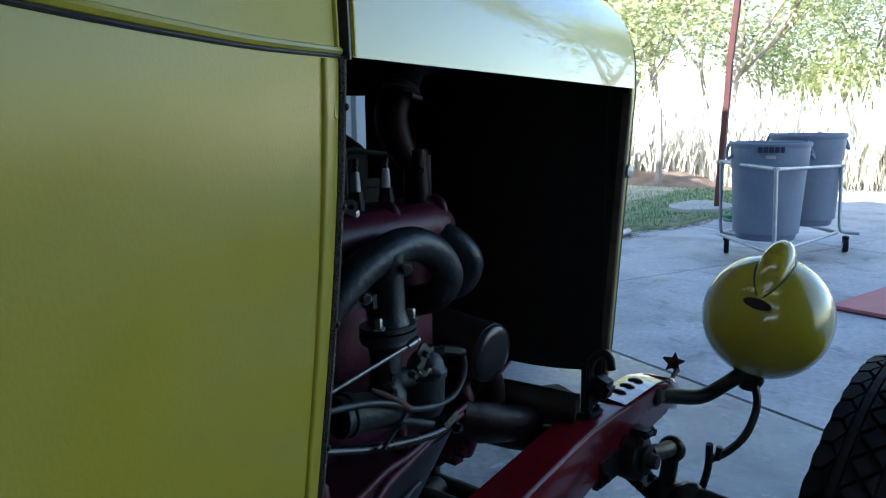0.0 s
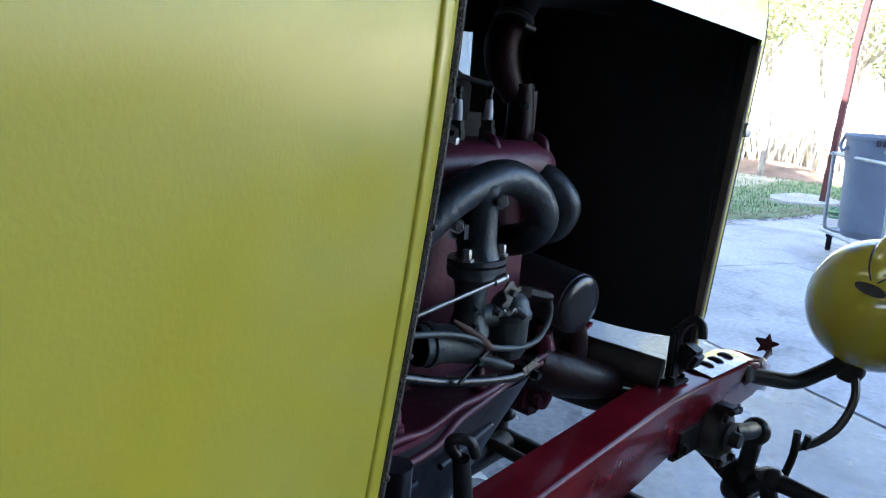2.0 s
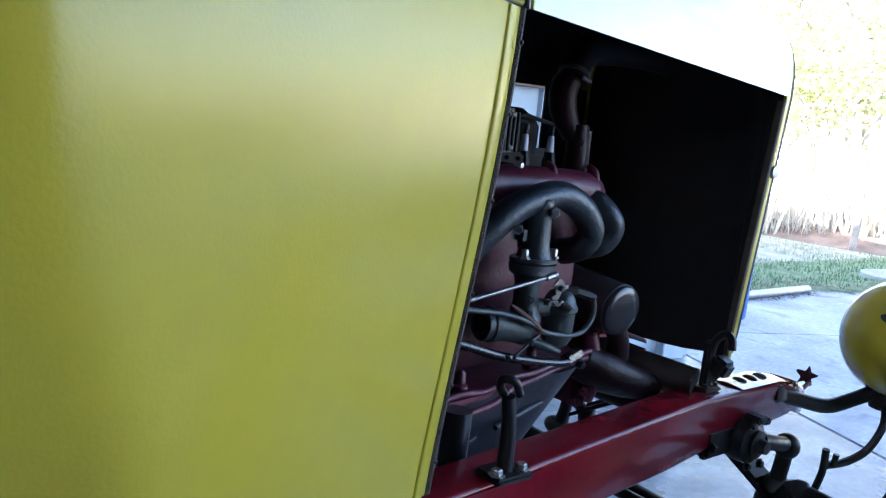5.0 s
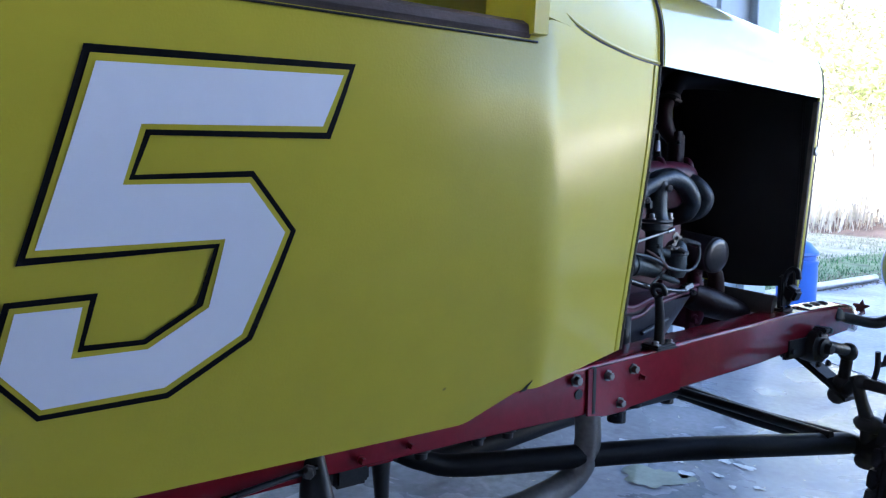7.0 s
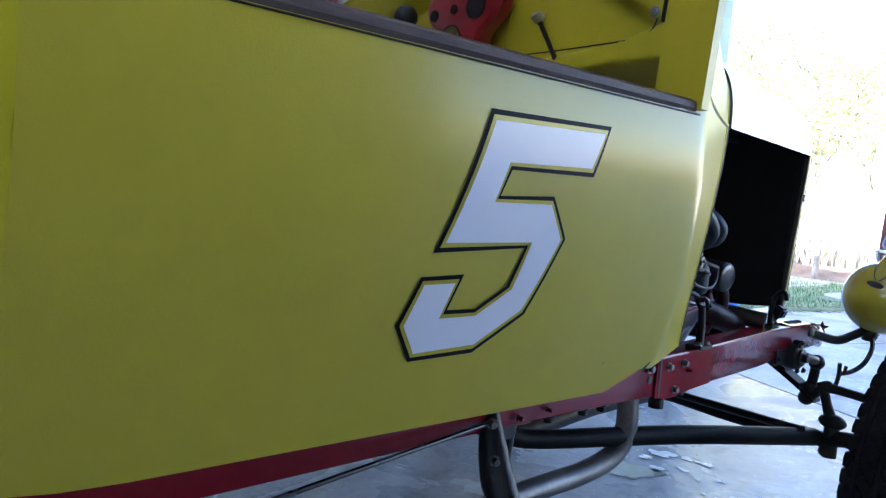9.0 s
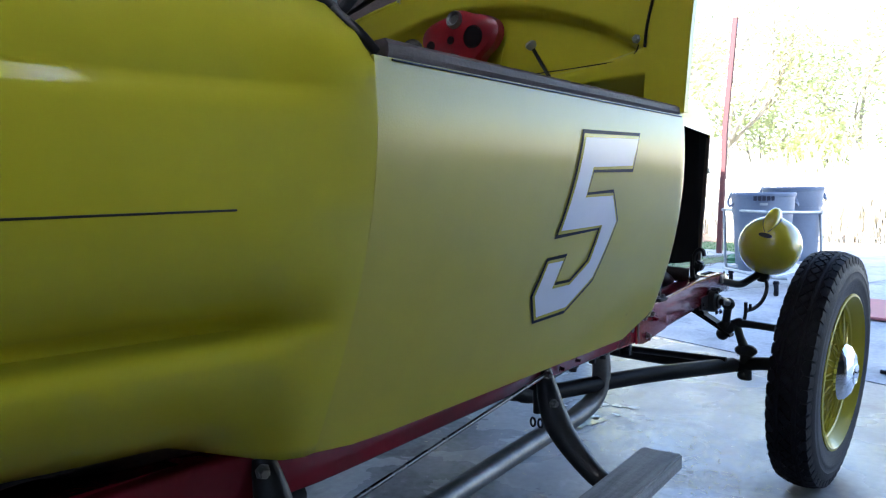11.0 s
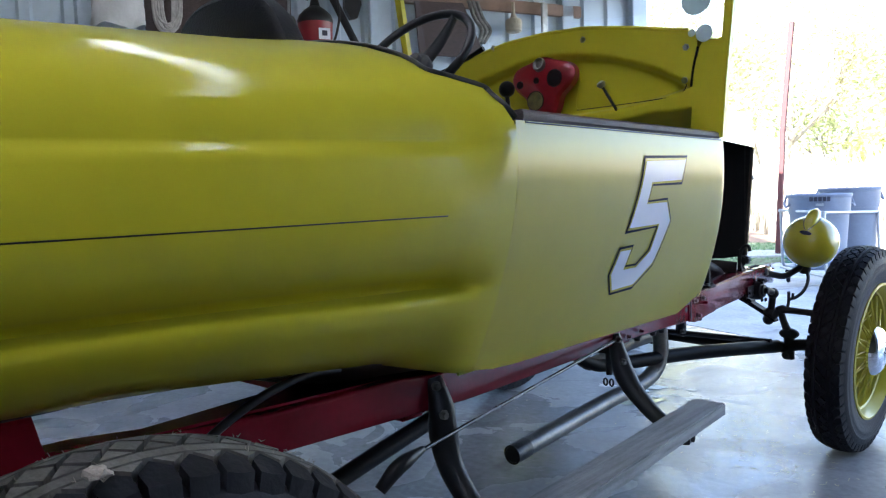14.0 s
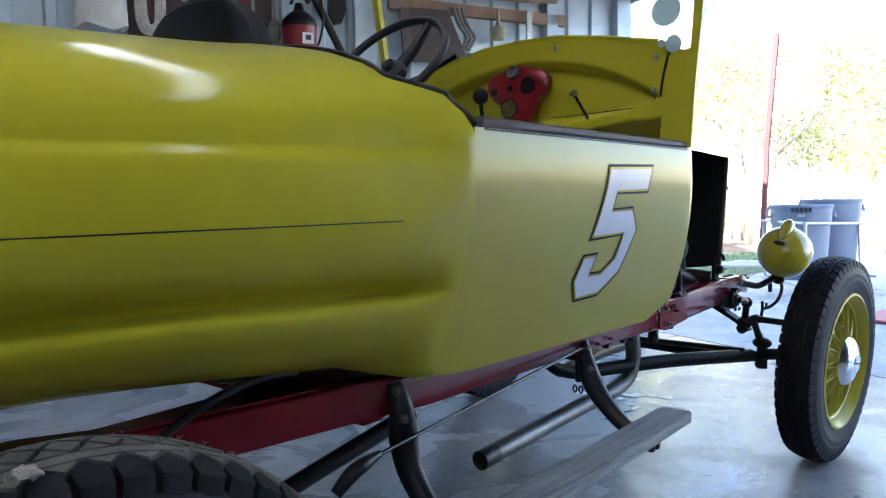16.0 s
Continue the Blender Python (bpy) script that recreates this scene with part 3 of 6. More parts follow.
for ph in (0, math.pi):
    tube(bm, [(x - .0040 + .0010 * math.cos(i * 1.05 + ph), y + .0058 + .0010 * math.sin(i * 1.05 + ph), z) for i, (x, y, z) in enumerate((body_x(Y_FRONT, z), Y_FRONT, z) for z in np.linspace(.668, 1.092, 150))], 0.0013, 6, 1)
part("hood_lacing", bm, CORD_BROWN, car, "dark brown twisted hood lacing cord")
for z in (.70, .775, .86, .94, 1.01, 1.065):
    bm = B()
    ball(bm, (body_x(Y_FRONT, z) + 0.0008, Y_FRONT + 0.0040, z), 0.0023, 10)
    part("lacing_rivet", bm, BLACK, car)
for y, z in ((-.786, 1.062), (-.7925, .860)):
    bm = B()
    n = Vector((.87, .49, .05)).normalized()
    lathe(bm, [(.0042, 0), (.0042, .0005), (.0034, .0016), (.0, .0019)], Vector((body_x(y, z), y, z)), n, 16)
    part("cowl_screw", bm, YELLOW, car, "painted slotted screw")


def hood_ring(y, n=25):
    """Half-round roof section between the two sides."""
    t = (y - Y_FRONT) / (-.135 - Y_FRONT)
    a = .318 + (.194 - .318) * t
    h = .185 + (.135 - .185) * t
    z0 = 1.092
    out = []
    for i in range(n):
        q = math.pi * i / (n - 1)
        cx, sz = math.cos(q), math.sin(q)
        out.append((C + a * math.copysign(abs(cx) ** 0.62, cx), y, z0 + h * abs(sz) ** 0.72))
    return out


bm = B()
grid(bm, [hood_ring(y) for y in np.linspace(-.770, -.135, 9)])
part("hood_top", bm, HOOD_YELLOW, car, "glossy yellow hood top", solid=0.0008, offset=0, sharp=70)
# separate black sheet covers the yellow inner face of the hood
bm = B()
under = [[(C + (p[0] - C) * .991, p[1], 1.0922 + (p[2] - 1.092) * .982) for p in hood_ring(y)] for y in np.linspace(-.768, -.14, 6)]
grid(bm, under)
part("hood_lining", bm, RADIATOR_BLACK, car, "black sheet under the hood top", sharp=70)

# cowl top: from the hood line back and up to the dash
DASH_Y = -1.15


def dash_top(x):
    """Height of the scuttle's rear edge."""
    return lerp(abs(x - C), [0, .125, .265, .365, .42, .455, .475, .487], [1.386, 1.381, 1.358, 1.336, 1.326, 1.312, 1.285, 1.092])


def dash_ring(n=25):
    out = []
    for i in range(n):
        q = math.pi * i / (n - 1)
        x = C + .487 * math.copysign(abs(math.cos(q)) ** 0.55, math.cos(q))
        out.append((x, DASH_Y, dash_top(x)))
    return out


bm = B()
front, back = hood_ring(Y_FRONT), dash_ring()
rows = []
for i in range(11):
    t = i / 10
    s = t ** 1.25
    row = []
    for j, (f, b) in enumerate(zip(front, back)):
        row.append((f[0] + (b[0] - f[0]) * t, f[1] + (b[1] - f[1]) * t, f[2] + (b[2] - f[2]) * s))
    rows.append(row)
grid(bm, rows)
part("cowl_top", bm, YELLOW, car, "yellow scuttle with rolled seam", solid=0.004, offset=0, sharp=70)
bm = B()
SEAM_Y, SEAM_Z = [-1.13, -1.093, -1.06, -1.012, -.968, -.92, -.86, Y_FRONT], [1.113, 1.101, 1.094, 1.090, 1.0885, 1.0880, 1.0885, 1.0915]
line = [(body_x(y, min(1.092, z)) + .0003 - .35 * max(0, z - 1.092), y, z) for y, z in zip(SEAM_Y, SEAM_Z)]
tube(bm, line, 0.0010, 8, 4)
part("cowl_seam", bm, BLACK, car, "dark curved seam under the scuttle")
bm = B()
tube(bm, [(x + .0002, y, z + .0028) for x, y, z in line], 0.0022, 8, 4)
part("seam_bead", bm, YELLOW, car, "rolled yellow bead above the scuttle seam")
bm = B()
tube(bm, [(p[0], Y_FRONT + 0.0045, p[2] - .002) for p in hood_ring(Y_FRONT)], 0.0036, 8, 2)
part("hood_gap", bm, BLACK, car, "black hood to cowl joint strip")
for dy in (-.0035, .0115):
    bm = B()
    tube(bm, [(C + (p[0] - C) * 1.002, Y_FRONT + dy, p[2]) for p in hood_ring(Y_FRONT + max(0, dy))], 0.0026, 8, 2)
    part("rolled_edge", bm, YELLOW, car, "rolled yellow edge beside the hood joint")

# firewall behind the engine
bm = B()
fire = [(body_x(Y_FRONT, z) - .012, Y_FRONT - .02, z) for z in np.linspace(.66, 1.09, 8)]
top = [(C + (p[0] - C) * .97, Y_FRONT - .02, p[2] - .008) for p in hood_ring(Y_FRONT)]
left = [mir(p) for p in reversed(fire)]
plate(bm, fire + top[1:-1] + left, (0, -1, 0), .01)
part("firewall", bm, BLACK, car, "black steel firewall")

# radiator shell, core and tanks
bm = B()


def shell_ring(y, grow=0.0, inset=0.0):
    base = hood_ring(-.135)
    top = [(C + (p[0] - C) * (1 - inset), y, p[2] - inset * .12) for p in base]
    right = [(lerp(z, [.66, .74, 1.092], [.400, .405, .429]) - inset * .19, y, z) for z in np.linspace(.685, 1.08, 8)]
    left = [mir(p) for p in reversed(right)]
    return right + top + left


grid(bm, [shell_ring(-.142), shell_ring(-.136, 0), shell_ring(-.128, 0, .012), shell_ring(-.118, 0, .05), shell_ring(-.112, 0, .12), shell_ring(-.112, 0, .2)])
part("radiator_shell", bm, YELLOW, car, "yellow radiator shell", solid=0.004, offset=0, sharp=50)
LACING = material("worn_lacing", (0.085, 0.066, 0.050), 0.6, vary=0.4, scale=40, bump=0.05, bump_scale=200)
for flip in (False, True):
    bm = B()
    rows = []
    for z in np.linspace(.69, 1.085, 12):
        x = lerp(z, [.66, .74, 1.092], [.400, .405, .429])
        row = [(x + dx, y, z) for dx, y in ((-.008, -.1495), (.0015, -.150), (.003, -.148), (.0030, -.1455), (.001, -.1445))]
        rows.append([mir(p) for p in row] if flip else row)
    grid(bm, rows)
    part("shell_lacing", bm, LACING, car, "worn dark brown lacing strip on the shell edge", solid=.001)
bm = B()
ring = [p for p in shell_ring(-.126, 0, .035) if p[2] > .70]
low = [(x, -.128, .706 - .020 * (1 - ((x - C) / .17) ** 2)) for x in np.linspace(C - .160, C + .160, 9)]
plate(bm, ring + low, (0, 1, 0), .012)
part("radiator_core", bm, RADIATOR_BLACK, car, "black radiator core and tank")
for x in (.392, C * 2 - .392):
    bm = B()
    box(bm, (x, -.146, .90), (.020, .008, .40), None, .003)
    part("radiator_side_strap", bm, BLACK, car, "black radiator side strap")
bm = B()
lathe(bm, [(.009, 0), (.009, .006), (.0, .008)], (.421, -.134, .985), (1, 0, 0), 12)
part("shell_knob", bm, STEEL, car, "small hood catch")

# black strip added so the gap past the outlet stays dark
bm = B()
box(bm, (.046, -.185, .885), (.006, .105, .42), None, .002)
part("far_gap_strip", bm, RADIATOR_BLACK, car, "added black strip closing the gap beyond the outlet")

# tail: a wide fluted boat tail behind the cockpit
TAIL = [(.0, .690), (.20, .688), (.300, .692), (.358, .705), (.408, .732), (.447, .773), (.460, .796), (.4615, .809), (.453, .8150), (.438, .8180), (.424, .8215), (.424, .828), (.447, .840), (.475, .857), (.493, .884), (.504, .926), (.505, .932), (.506, .975), (.504, 1.010), (.499, 1.026), (.490, 1.033), (.4895, 1.038), (.489, 1.06), (.474, 1.092), (.461, 1.110), (.449, 1.122), (.437, 1.133), (.424, 1.141), (.405, 1.153), (.375, 1.168), (.30, 1.194), (.20, 1.215), (.10, 1.226), (0, 1.230)]


def tail_ring(y):
    back = max(0.0, -2.0 - y)
    near = smooth01(back / .12)
    w = 1 - .03 * smooth01((back - .3) / .5) - .55 * (max(0, back - .62) / .75) ** 2
    lift = .042 * smooth01(back / .62) + .25 * (max(0, back - .62) / .75) ** 2
    out = []
    for k, (dx, z) in enumerate(TAIL):
        zf = (.675, .675, .675, .690, .722, .765)[k] if k < 6 else z
        flat = (0.0, .30)[k] if k < 2 else (body_x(-1.985, zf) - C if zf < 1.06 else max(dx, body_x(-1.985, 1.06) - C - (zf - 1.06) * .75) if zf < 1.105 else dx)
        d = flat + (dx - flat) * near
        zz = z + lift * max(0.0, (0.90 - z) / .2) if z < .90 else z - .062 * back * ((z - .9) / .36)
        zz = zf + (zz - zf) * near
        out.append((d * max(w, .02), zz))
    # the cockpit opening cuts back into the top of the tail between rounded corners
    cut = .105 * (1 - smooth01((-1.985 - y) / .36))
    out = [(d, y - cut * smooth01((.452 - d) / .026) if z > 1.05 else y, z) for d, z in out]
    return [(C + d, yy, z) for d, yy, z in out] + [(C - d, yy, z) for d, yy, z in reversed(out[1:-1])]


bm = B()
stations = [-1.985, -2.0, -2.02, -2.04, -2.06, -2.08, -2.1, -2.13, -2.17, -2.22, -2.3, -2.38, -2.46, -2.54, -2.62, -2.7, -2.8, -2.9, -3.0, -3.1, -3.2, -3.3, -3.36]
grid(bm, [tail_ring(y) for y in stations], close_v=True)
part("tail", bm, TAIL_YELLOW, car, "fat yellow boat tail with pressed flutes", solid=0.004, offset=-1, sharp=70)
# panel seam along the tail side
bm = B()
tube(bm, [(tail_ring(y)[15][0] + .0008, y, .931) for y in (-2.14, -2.2, -2.3, -2.4, -2.5, -2.6, -2.7, -2.8)], 0.0010, 6, 3)
part("tail_seam", bm, BLACK, car, "thin dark tail lid seam")
# padded black rim round the cockpit opening
rim = [(p[0] - .002, p[1] + .004, p[2] + .002) for p in tail_ring(-1.985) if p[2] > 1.065]
bm = B()
tube(bm, [(.728, -1.965, 1.074)] + rim + [(2 * C - .728, -1.965, 1.074)], 0.005, 10, 3)
part("cockpit_piping", bm, LEATHER, car, "black rubber cockpit piping")

# floor and inner shell of the cockpit
bm = B()
box(bm, (C, -1.56, .690), (.74, .80, .02))
part("cockpit_floor", bm, BLACK, car, "black cockpit floor")
for flip in (False, True):
    bm = B()
    rows = []
    for y in np.linspace(-1.98, -1.155, 8):
        row = [(body_x(y, z) - .03, y, z) for z in np.linspace(.66, 1.06, 8)]
        rows.append([mir(p) for p in row] if flip else row)
    grid(bm, rows)
    part("inner_side", bm, INNER_YELLOW, car, "yellow inside of the cockpit", solid=.004, offset=0)
    # wooden door cap
    bm = B()
    prof = [(-.050, -.004), (-.050, .010), (-.042, .015), (-.006, .016), (.002, .011), (.003, .003), (-.002, -.004)]
    rows = []
    for y in np.linspace(-1.965, -1.160, 14):
        sq = 1 - .55 * smooth01((-1.90 - y) / .06)
        row = [(body_x(y, 1.068) + px * sq, y, 1.070 + pz) for px, pz in prof]
        rows.append([mir(p) for p in row] if flip else row)
    grid(bm, rows, close_v=True, caps=True)
    part("door_cap", bm, WOOD_TRIM, car, "dark varnished wooden door cap")
bm = B()
tube(bm, [(body_x(y, 1.066) + .001, y, 1.0660) for y in np.linspace(-1.96, -1.15, 10)], .0012, 6, 2)
part("cap_shadow_strip", bm, BLACK, car, "black strip under the door cap")

# seat back
bm = B()
rows = []
for i, (dy, g) in enumerate(((0, .9), (.012, 1.0), (.05, 1.0), (.075, .93), (.085, .8))):
    row = []
    for j in range(33):
        q = math.pi * j / 32
        cx, sz = math.cos(q), math.sin(q)
        row.append((-.055 + .280 * g * math.copysign(abs(cx) ** .7, cx), -1.985 + dy, .80 + .605 * (sz ** .55) * (1 - .02 * (1 - g) * 10)))
    rows.append(row)
grid(bm, rows, caps=True)
part("seat_back", bm, LEATHER, car, "black leather bucket seat back")

# dash panel with pressed almond recess
bm = B()


def lip(x):
    """Height at which the lower edge of the panel rolls away forwards."""
    return lerp(x, [-.25, .0, .30, .45, .56, .65], [1.12, 1.12, 1.12, 1.135, 1.148, 1.148])


def almond(x, z):
    """Depth of the pressed recess: 1 inside, 0 on the flat."""
    u = (x - C) / .415
    if abs(u) >= 1:
        return 0.0
    top = 1.195 + .135 * (1 - abs(u) ** 1.9) ** .8
    bot = 1.195 - .045 * (1 - abs(u) ** 2.2) ** .7
    if z > top or z < bot:
        return 0.0
    e = min((top - z) / .022, (z - bot) / .016, 1.0)
    return smooth01(e)


rows = []
for x in np.linspace(C - .455, C + .430, 123):
    zt = dash_top(x)
    rows.append([(x, DASH_Y + .034 * almond(x, z) - .006 + 1.6 * max(0.0, lip(x) - z), z) for z in (1.085 + (zt - 1.085) * k / 60 for k in range(61))])
grid(bm, rows)
dash = part("dashboard", bm, INNER_YELLOW, car, "pressed yellow steel dashboard", solid=.003, offset=0, sharp=80)
# black line draws the shade in the pressed crease
bm = B()
ar = []
for x in np.linspace(.335, .600, 14):
    ar.append((x, DASH_Y - .0075, 1.172 + .005 * ((x - .335) / .265) ** 2))
tube(bm, ar + [(.612, DASH_Y - .0075, 1.179), (.627, DASH_Y - .0075, 1.184), (.635, DASH_Y - .0075, 1.194), (.638, DASH_Y - .0075, 1.203)], .0012, 6, 2)
part("dash_crease_shade", bm, BLACK, dash, "black line for the shade in the pressed crease")
bm = B()
tube(bm, [(.345, DASH_Y - .0085, 1.172), (.333, DASH_Y - .0085, 1.180), (.336, DASH_Y - .0085, 1.21), (.345, DASH_Y - .006, 1.25)], .0010, 6, 3)
part("dash_border", bm, INNER_YELLOW, dash, "rounded pressed border")
bm = B()
tube(bm, [(x, DASH_Y - .006, dash_top(x)) for x in np.linspace(C - .44, C + .41, 30)], .006, 8, 2)
part("dash_edge", bm, INNER_YELLOW, dash)
for x, z in ((.06, 1.375), (.357, 1.352), (.638, 1.290), (.634, 1.213)):
    bm = B()
    bolt(bm, (x, DASH_Y - .008, z), (0, -1, 0), .006, .006)
    part("dash_bolt", bm, STEEL, dash)

HOLE_OLIVE = material("shaded_olive_backing", (0.11, 0.10, 0.03), 0.5, vary=0.5, scale=60)
# red instrument cluster with empty gauge holes
bm = B()
outline = []
for i in range(48):
    a = 2 * math.pi * i / 48
    ca, sa = math.cos(a), math.sin(a)
    r = .082 + .020 * math.cos(3 * (a - math.pi / 2) + math.pi) * -1
    r = .078 + .020 * math.cos(3 * (a + math.pi / 2)) + .030 * math.exp(-((a - math.pi / 2) / .42) ** 2)
    outline.append((.242 + 1.12 * r * ca, 1.240 + r * sa * .93))
inner = [((x - .242) * .86 + .242, (z - 1.24) * .86 + 1.24) for x, z in outline]
grid(bm, [[(x, DASH_Y - .004, z) for x, z in outline], [(x, DASH_Y - .028, z) for x, z in outline], [(x, DASH_Y - .036, z) for x, z in inner]], close_v=True, caps=True)
cluster = part("instrument_housing", bm, CLUSTER_RED, car, "dark red instrument housing with empty gauge holes")
for x, z, r in ((.172, 1.254, .010), (.226, 1.260, .008), (.284, 1.260, .022), (.222, 1.206, .025)):
    bm = B()
    lathe(bm, [(r * 1.08, 0), (r * 1.08, .003), (r, .003), (r * .95, -.004)], (x, DASH_Y - .035, z), (0, -1, 0), 24)
    part("gauge_hole", bm, BLACK, cluster, "empty gauge hole")
    # flat discs put the shade inside the holes into colour
    bm = B()
    lathe(bm, [(r * .97, 0), (r * .97, .0012)], (x, DASH_Y - .0368, z), (0, -1, 0), 24)
    part("hole_shade", bm, HOLE_OLIVE if r > .023 else BLACK, cluster)
bm = B()
lathe(bm, [(.019, 0), (.019, .008), (.016, .012), (.012, .010), (.010, .005)], (.238, DASH_Y - .034, 1.300), (0, -1, .25), 24)
part("panel_lamp", bm, PIPE, cluster, "dull plated panel lamp ring")

# levers
bm = B()
tube(bm, [(.475, -1.13, 1.09), (.472, -1.15, 1.12), (.413, -1.16, 1.224)], .004, 8, 3)
lever = part("spark_lever", bm, BLACK, car, "thin black control lever")
bm = B()
lathe(bm, [(.004, 0), (.009, .004), (.012, .012), (.008, .017), (0, .018)], (.415, -1.16, 1.221), (-.5, -.1, .9), 14)
part("lever_knob", bm, STEEL, lever, "worn metal knob")
bm = B()
tube(bm, [(.190, -1.24, .70), (.192, -1.25, 1.05), (.181, -1.26, 1.22)], .006, 10, 4)
gear = part("gear_lever", bm, BLACK, car, "black gear lever")
bm = B()
ball(bm, (.181, -1.26, 1.236), .022, 18)
part("gear_knob", bm, BLACK, gear, "black ball knob")

# windscreen posts and glass
for flip in (False, True):
    f = mir if flip else (lambda p: p)
    bm = B()
    poly = [f(p) for p in ((.648, -1.163, 1.072), (.726, -1.163, 1.072), (.738, -1.167, 1.21), (.751, -1.170, 1.324), (.760, -1.174, 1.40), (.784, -1.186, 1.62), (.760, -1.186, 1.62), (.738, -1.174, 1.40), (.731, -1.170, 1.324), (.728, -1.169, 1.299), (.720, -1.169, 1.296), (.686, -1.169, 1.301), (.675, -1.168, 1.284), (.660, -1.167, 1.22))]
    plate(bm, poly, (0, 1, 0), .018)
    part("windscreen_post", bm, INNER_YELLOW, car, "yellow windscreen post")
    bm = B()
    tube(bm, [f(p) for p in ((.652, -1.164, 1.195), (.659, -1.168, 1.235), (.672, -1.170, 1.285))], .003, 6, 3)
    part("post_gap", bm, BLACK, car, "dark gap beside the dash")
bm = B()
w0, w1 = .730, 2 * C - .730
plate(bm, [(w0, -1.162, 1.30), (w0 + .03, -1.176, 1.62), (w1 - .03, -1.176, 1.62), (w1, -1.162, 1.30), (C - .3, -1.160, 1.385), (C, -1.158, 1.41), (C + .3, -1.160, 1.385)], (0, 1, 0), .004)
screen = part("windscreen", bm, GLASS, car, "clear flat windscreen glass")
bm = B()
box(bm, (C, -1.179, 1.625), (1.09, .02, .025), None, .004)
part("windscreen_rail", bm, INNER_YELLOW, car, "yellow windscreen top rail")
for c, r in (((.672, -1.176, 1.392), .036), ((.690, -1.176, 1.312), .020), ((.660, -1.176, 1.317), .009)):
    bm = B()
    lathe(bm, [(r, 0), (r, .001)], c, (0, -1, .04), 28)
    part("sticker", bm, STICKER, screen, "faded round windscreen sticker")

# steering wheel
HUB = Vector((.028, -1.457, 1.318))
AX = Vector((.066, -.759, .648)).normalized()
bm = B()
sx = Vector((0, 0, 1)).cross(AX).normalized()
sy = AX.cross(sx).normalized()
rows = []
for i in range(56):
    a = 2 * math.pi * i / 56
    d = sx * math.cos(a) + sy * math.sin(a)
    c = HUB + d * .170
    rows.append([c + (d * math.cos(b) + AX * math.sin(b)) * .0115 for b in (2 * math.pi * j / 12 for j in range(12))])
grid(bm, rows, close_u=True, close_v=True)
wheel = part("steering_wheel", bm, BLACK, car, "black three-spoked steering wheel")
for a in (1.15, 3.25, 5.35):
    bm = B()
    d = sx * math.cos(a) + sy * math.sin(a)
    tube(bm, [HUB - AX * .03 + d * .02, HUB - AX * .022 + d * .09, HUB + d * .166], [.018, .014, .010], 10, 4, .55)
    part("spoke", bm, BLACK, wheel)
bm = B()
lathe(bm, [(.034, -.045), (.036, -.02), (.028, -.01), (.02, -.008), (.018, .004), (0, .006)], HUB, AX, 24)
part("horn_boss", bm, BLACK, wheel, "black steering boss")
bm = B()
rod(bm, HUB - AX * .03, HUB - AX * .75, .017)
part("steering_column", bm, BLACK, wheel, "black steering column")
bm = B()
tube(bm, [HUB - AX * .07, HUB - AX * .075 + Vector((.09, .02, .03)), HUB - AX * .075 + Vector((.17, .03, .06))], [.004, .004, .007], 8, 3)
part("throttle_lever", bm, BLACK, wheel, "black hand throttle lever")

# number 5 on the door
FIVE_OUT = [(-1.5599, 1.0224), (-1.3545, 1.0265), (-1.3765, .965), (-1.518, .9635), (-1.5285, .9355), (-1.441, .939), (-1.4015, .8905), (-1.4297, .7967), (-1.4957, .7525), (-1.5916, .751), (-1.6266, .7956), (-1.6114, .8481), (-1.552, .85), (-1.5606, .8097), (-1.5187, .8088), (-1.48, .834), (-1.469, .879), (-1.6043, .8735)]
FIVE_IN = [(-1.553, 1.0114), (-1.3665, 1.0165), (-1.3845, .9748), (-1.5245, .971), (-1.537, .9285), (-1.4442, .9296), (-1.4117, .8894), (-1.44, .8032), (-1.5, .7637), (-1.589, .761), (-1.6161, .795), (-1.6054, .8397), (-1.5625, .8404), (-1.5695, .8005), (-1.5152, .8005), (-1.47, .8306), (-1.461, .886), (-1.5925, .8842)]


def decal(name, poly, lift, mat, label):
    bm = B()
    bm.faces.new([bm.verts.new((0, y, z)) for y, z in poly])
    for z in np.arange(.76, 1.02, .02):
        bmesh.ops.bisect_plane(bm, geom=bm.verts[:] + bm.edges[:] + bm.faces[:], plane_co=(0, 0, z), plane_no=(0, 0, 1))
    bmesh.ops.triangulate(bm, faces=bm.faces)
    for v in bm.verts:
        v.co.x = body_x(v.co.y, v.co.z) + lift
    return part(name, bm, mat, car, label)


decal("number_outline", FIVE_OUT, .0012, NUMBER_BLACK, "black outline of the number 5")
decal("number_gap", [(a[0] + (b[0] - a[0]) * .52, a[1] + (b[1] - a[1]) * .52) for a, b in zip(FIVE_OUT, FIVE_IN)], .002, YELLOW, "yellow gap inside the outline")
decal("number_five", FIVE_IN, .0028, NUMBER_WHITE, "white block number 5")

# ---- chassis ----
RAIL_Y, RAIL_X = [-3.4, -1.97, -1.3, -.9, -.7, -.2, .07], [.52, .545, .516, .500, .482, .421, .421]


def rail_top(y):
    return lerp(y, [-3.4, -2.55, -2.48, -2.36, -2.26, -2.03, -1.95, .0, .05, .075], [.695, .680, .672, .663, .660, .661, .650, .650, .642, .622])


def rail_bottom(y):
    return lerp(y, [-3.4, -2.28, -2.0, -1.87, -1.2, -.95, -.8, -.6, -.25, -.02, .04, .072], [.625, .600, .592, .585, .583, .578, .571, .568, .564, .584, .589, .604])


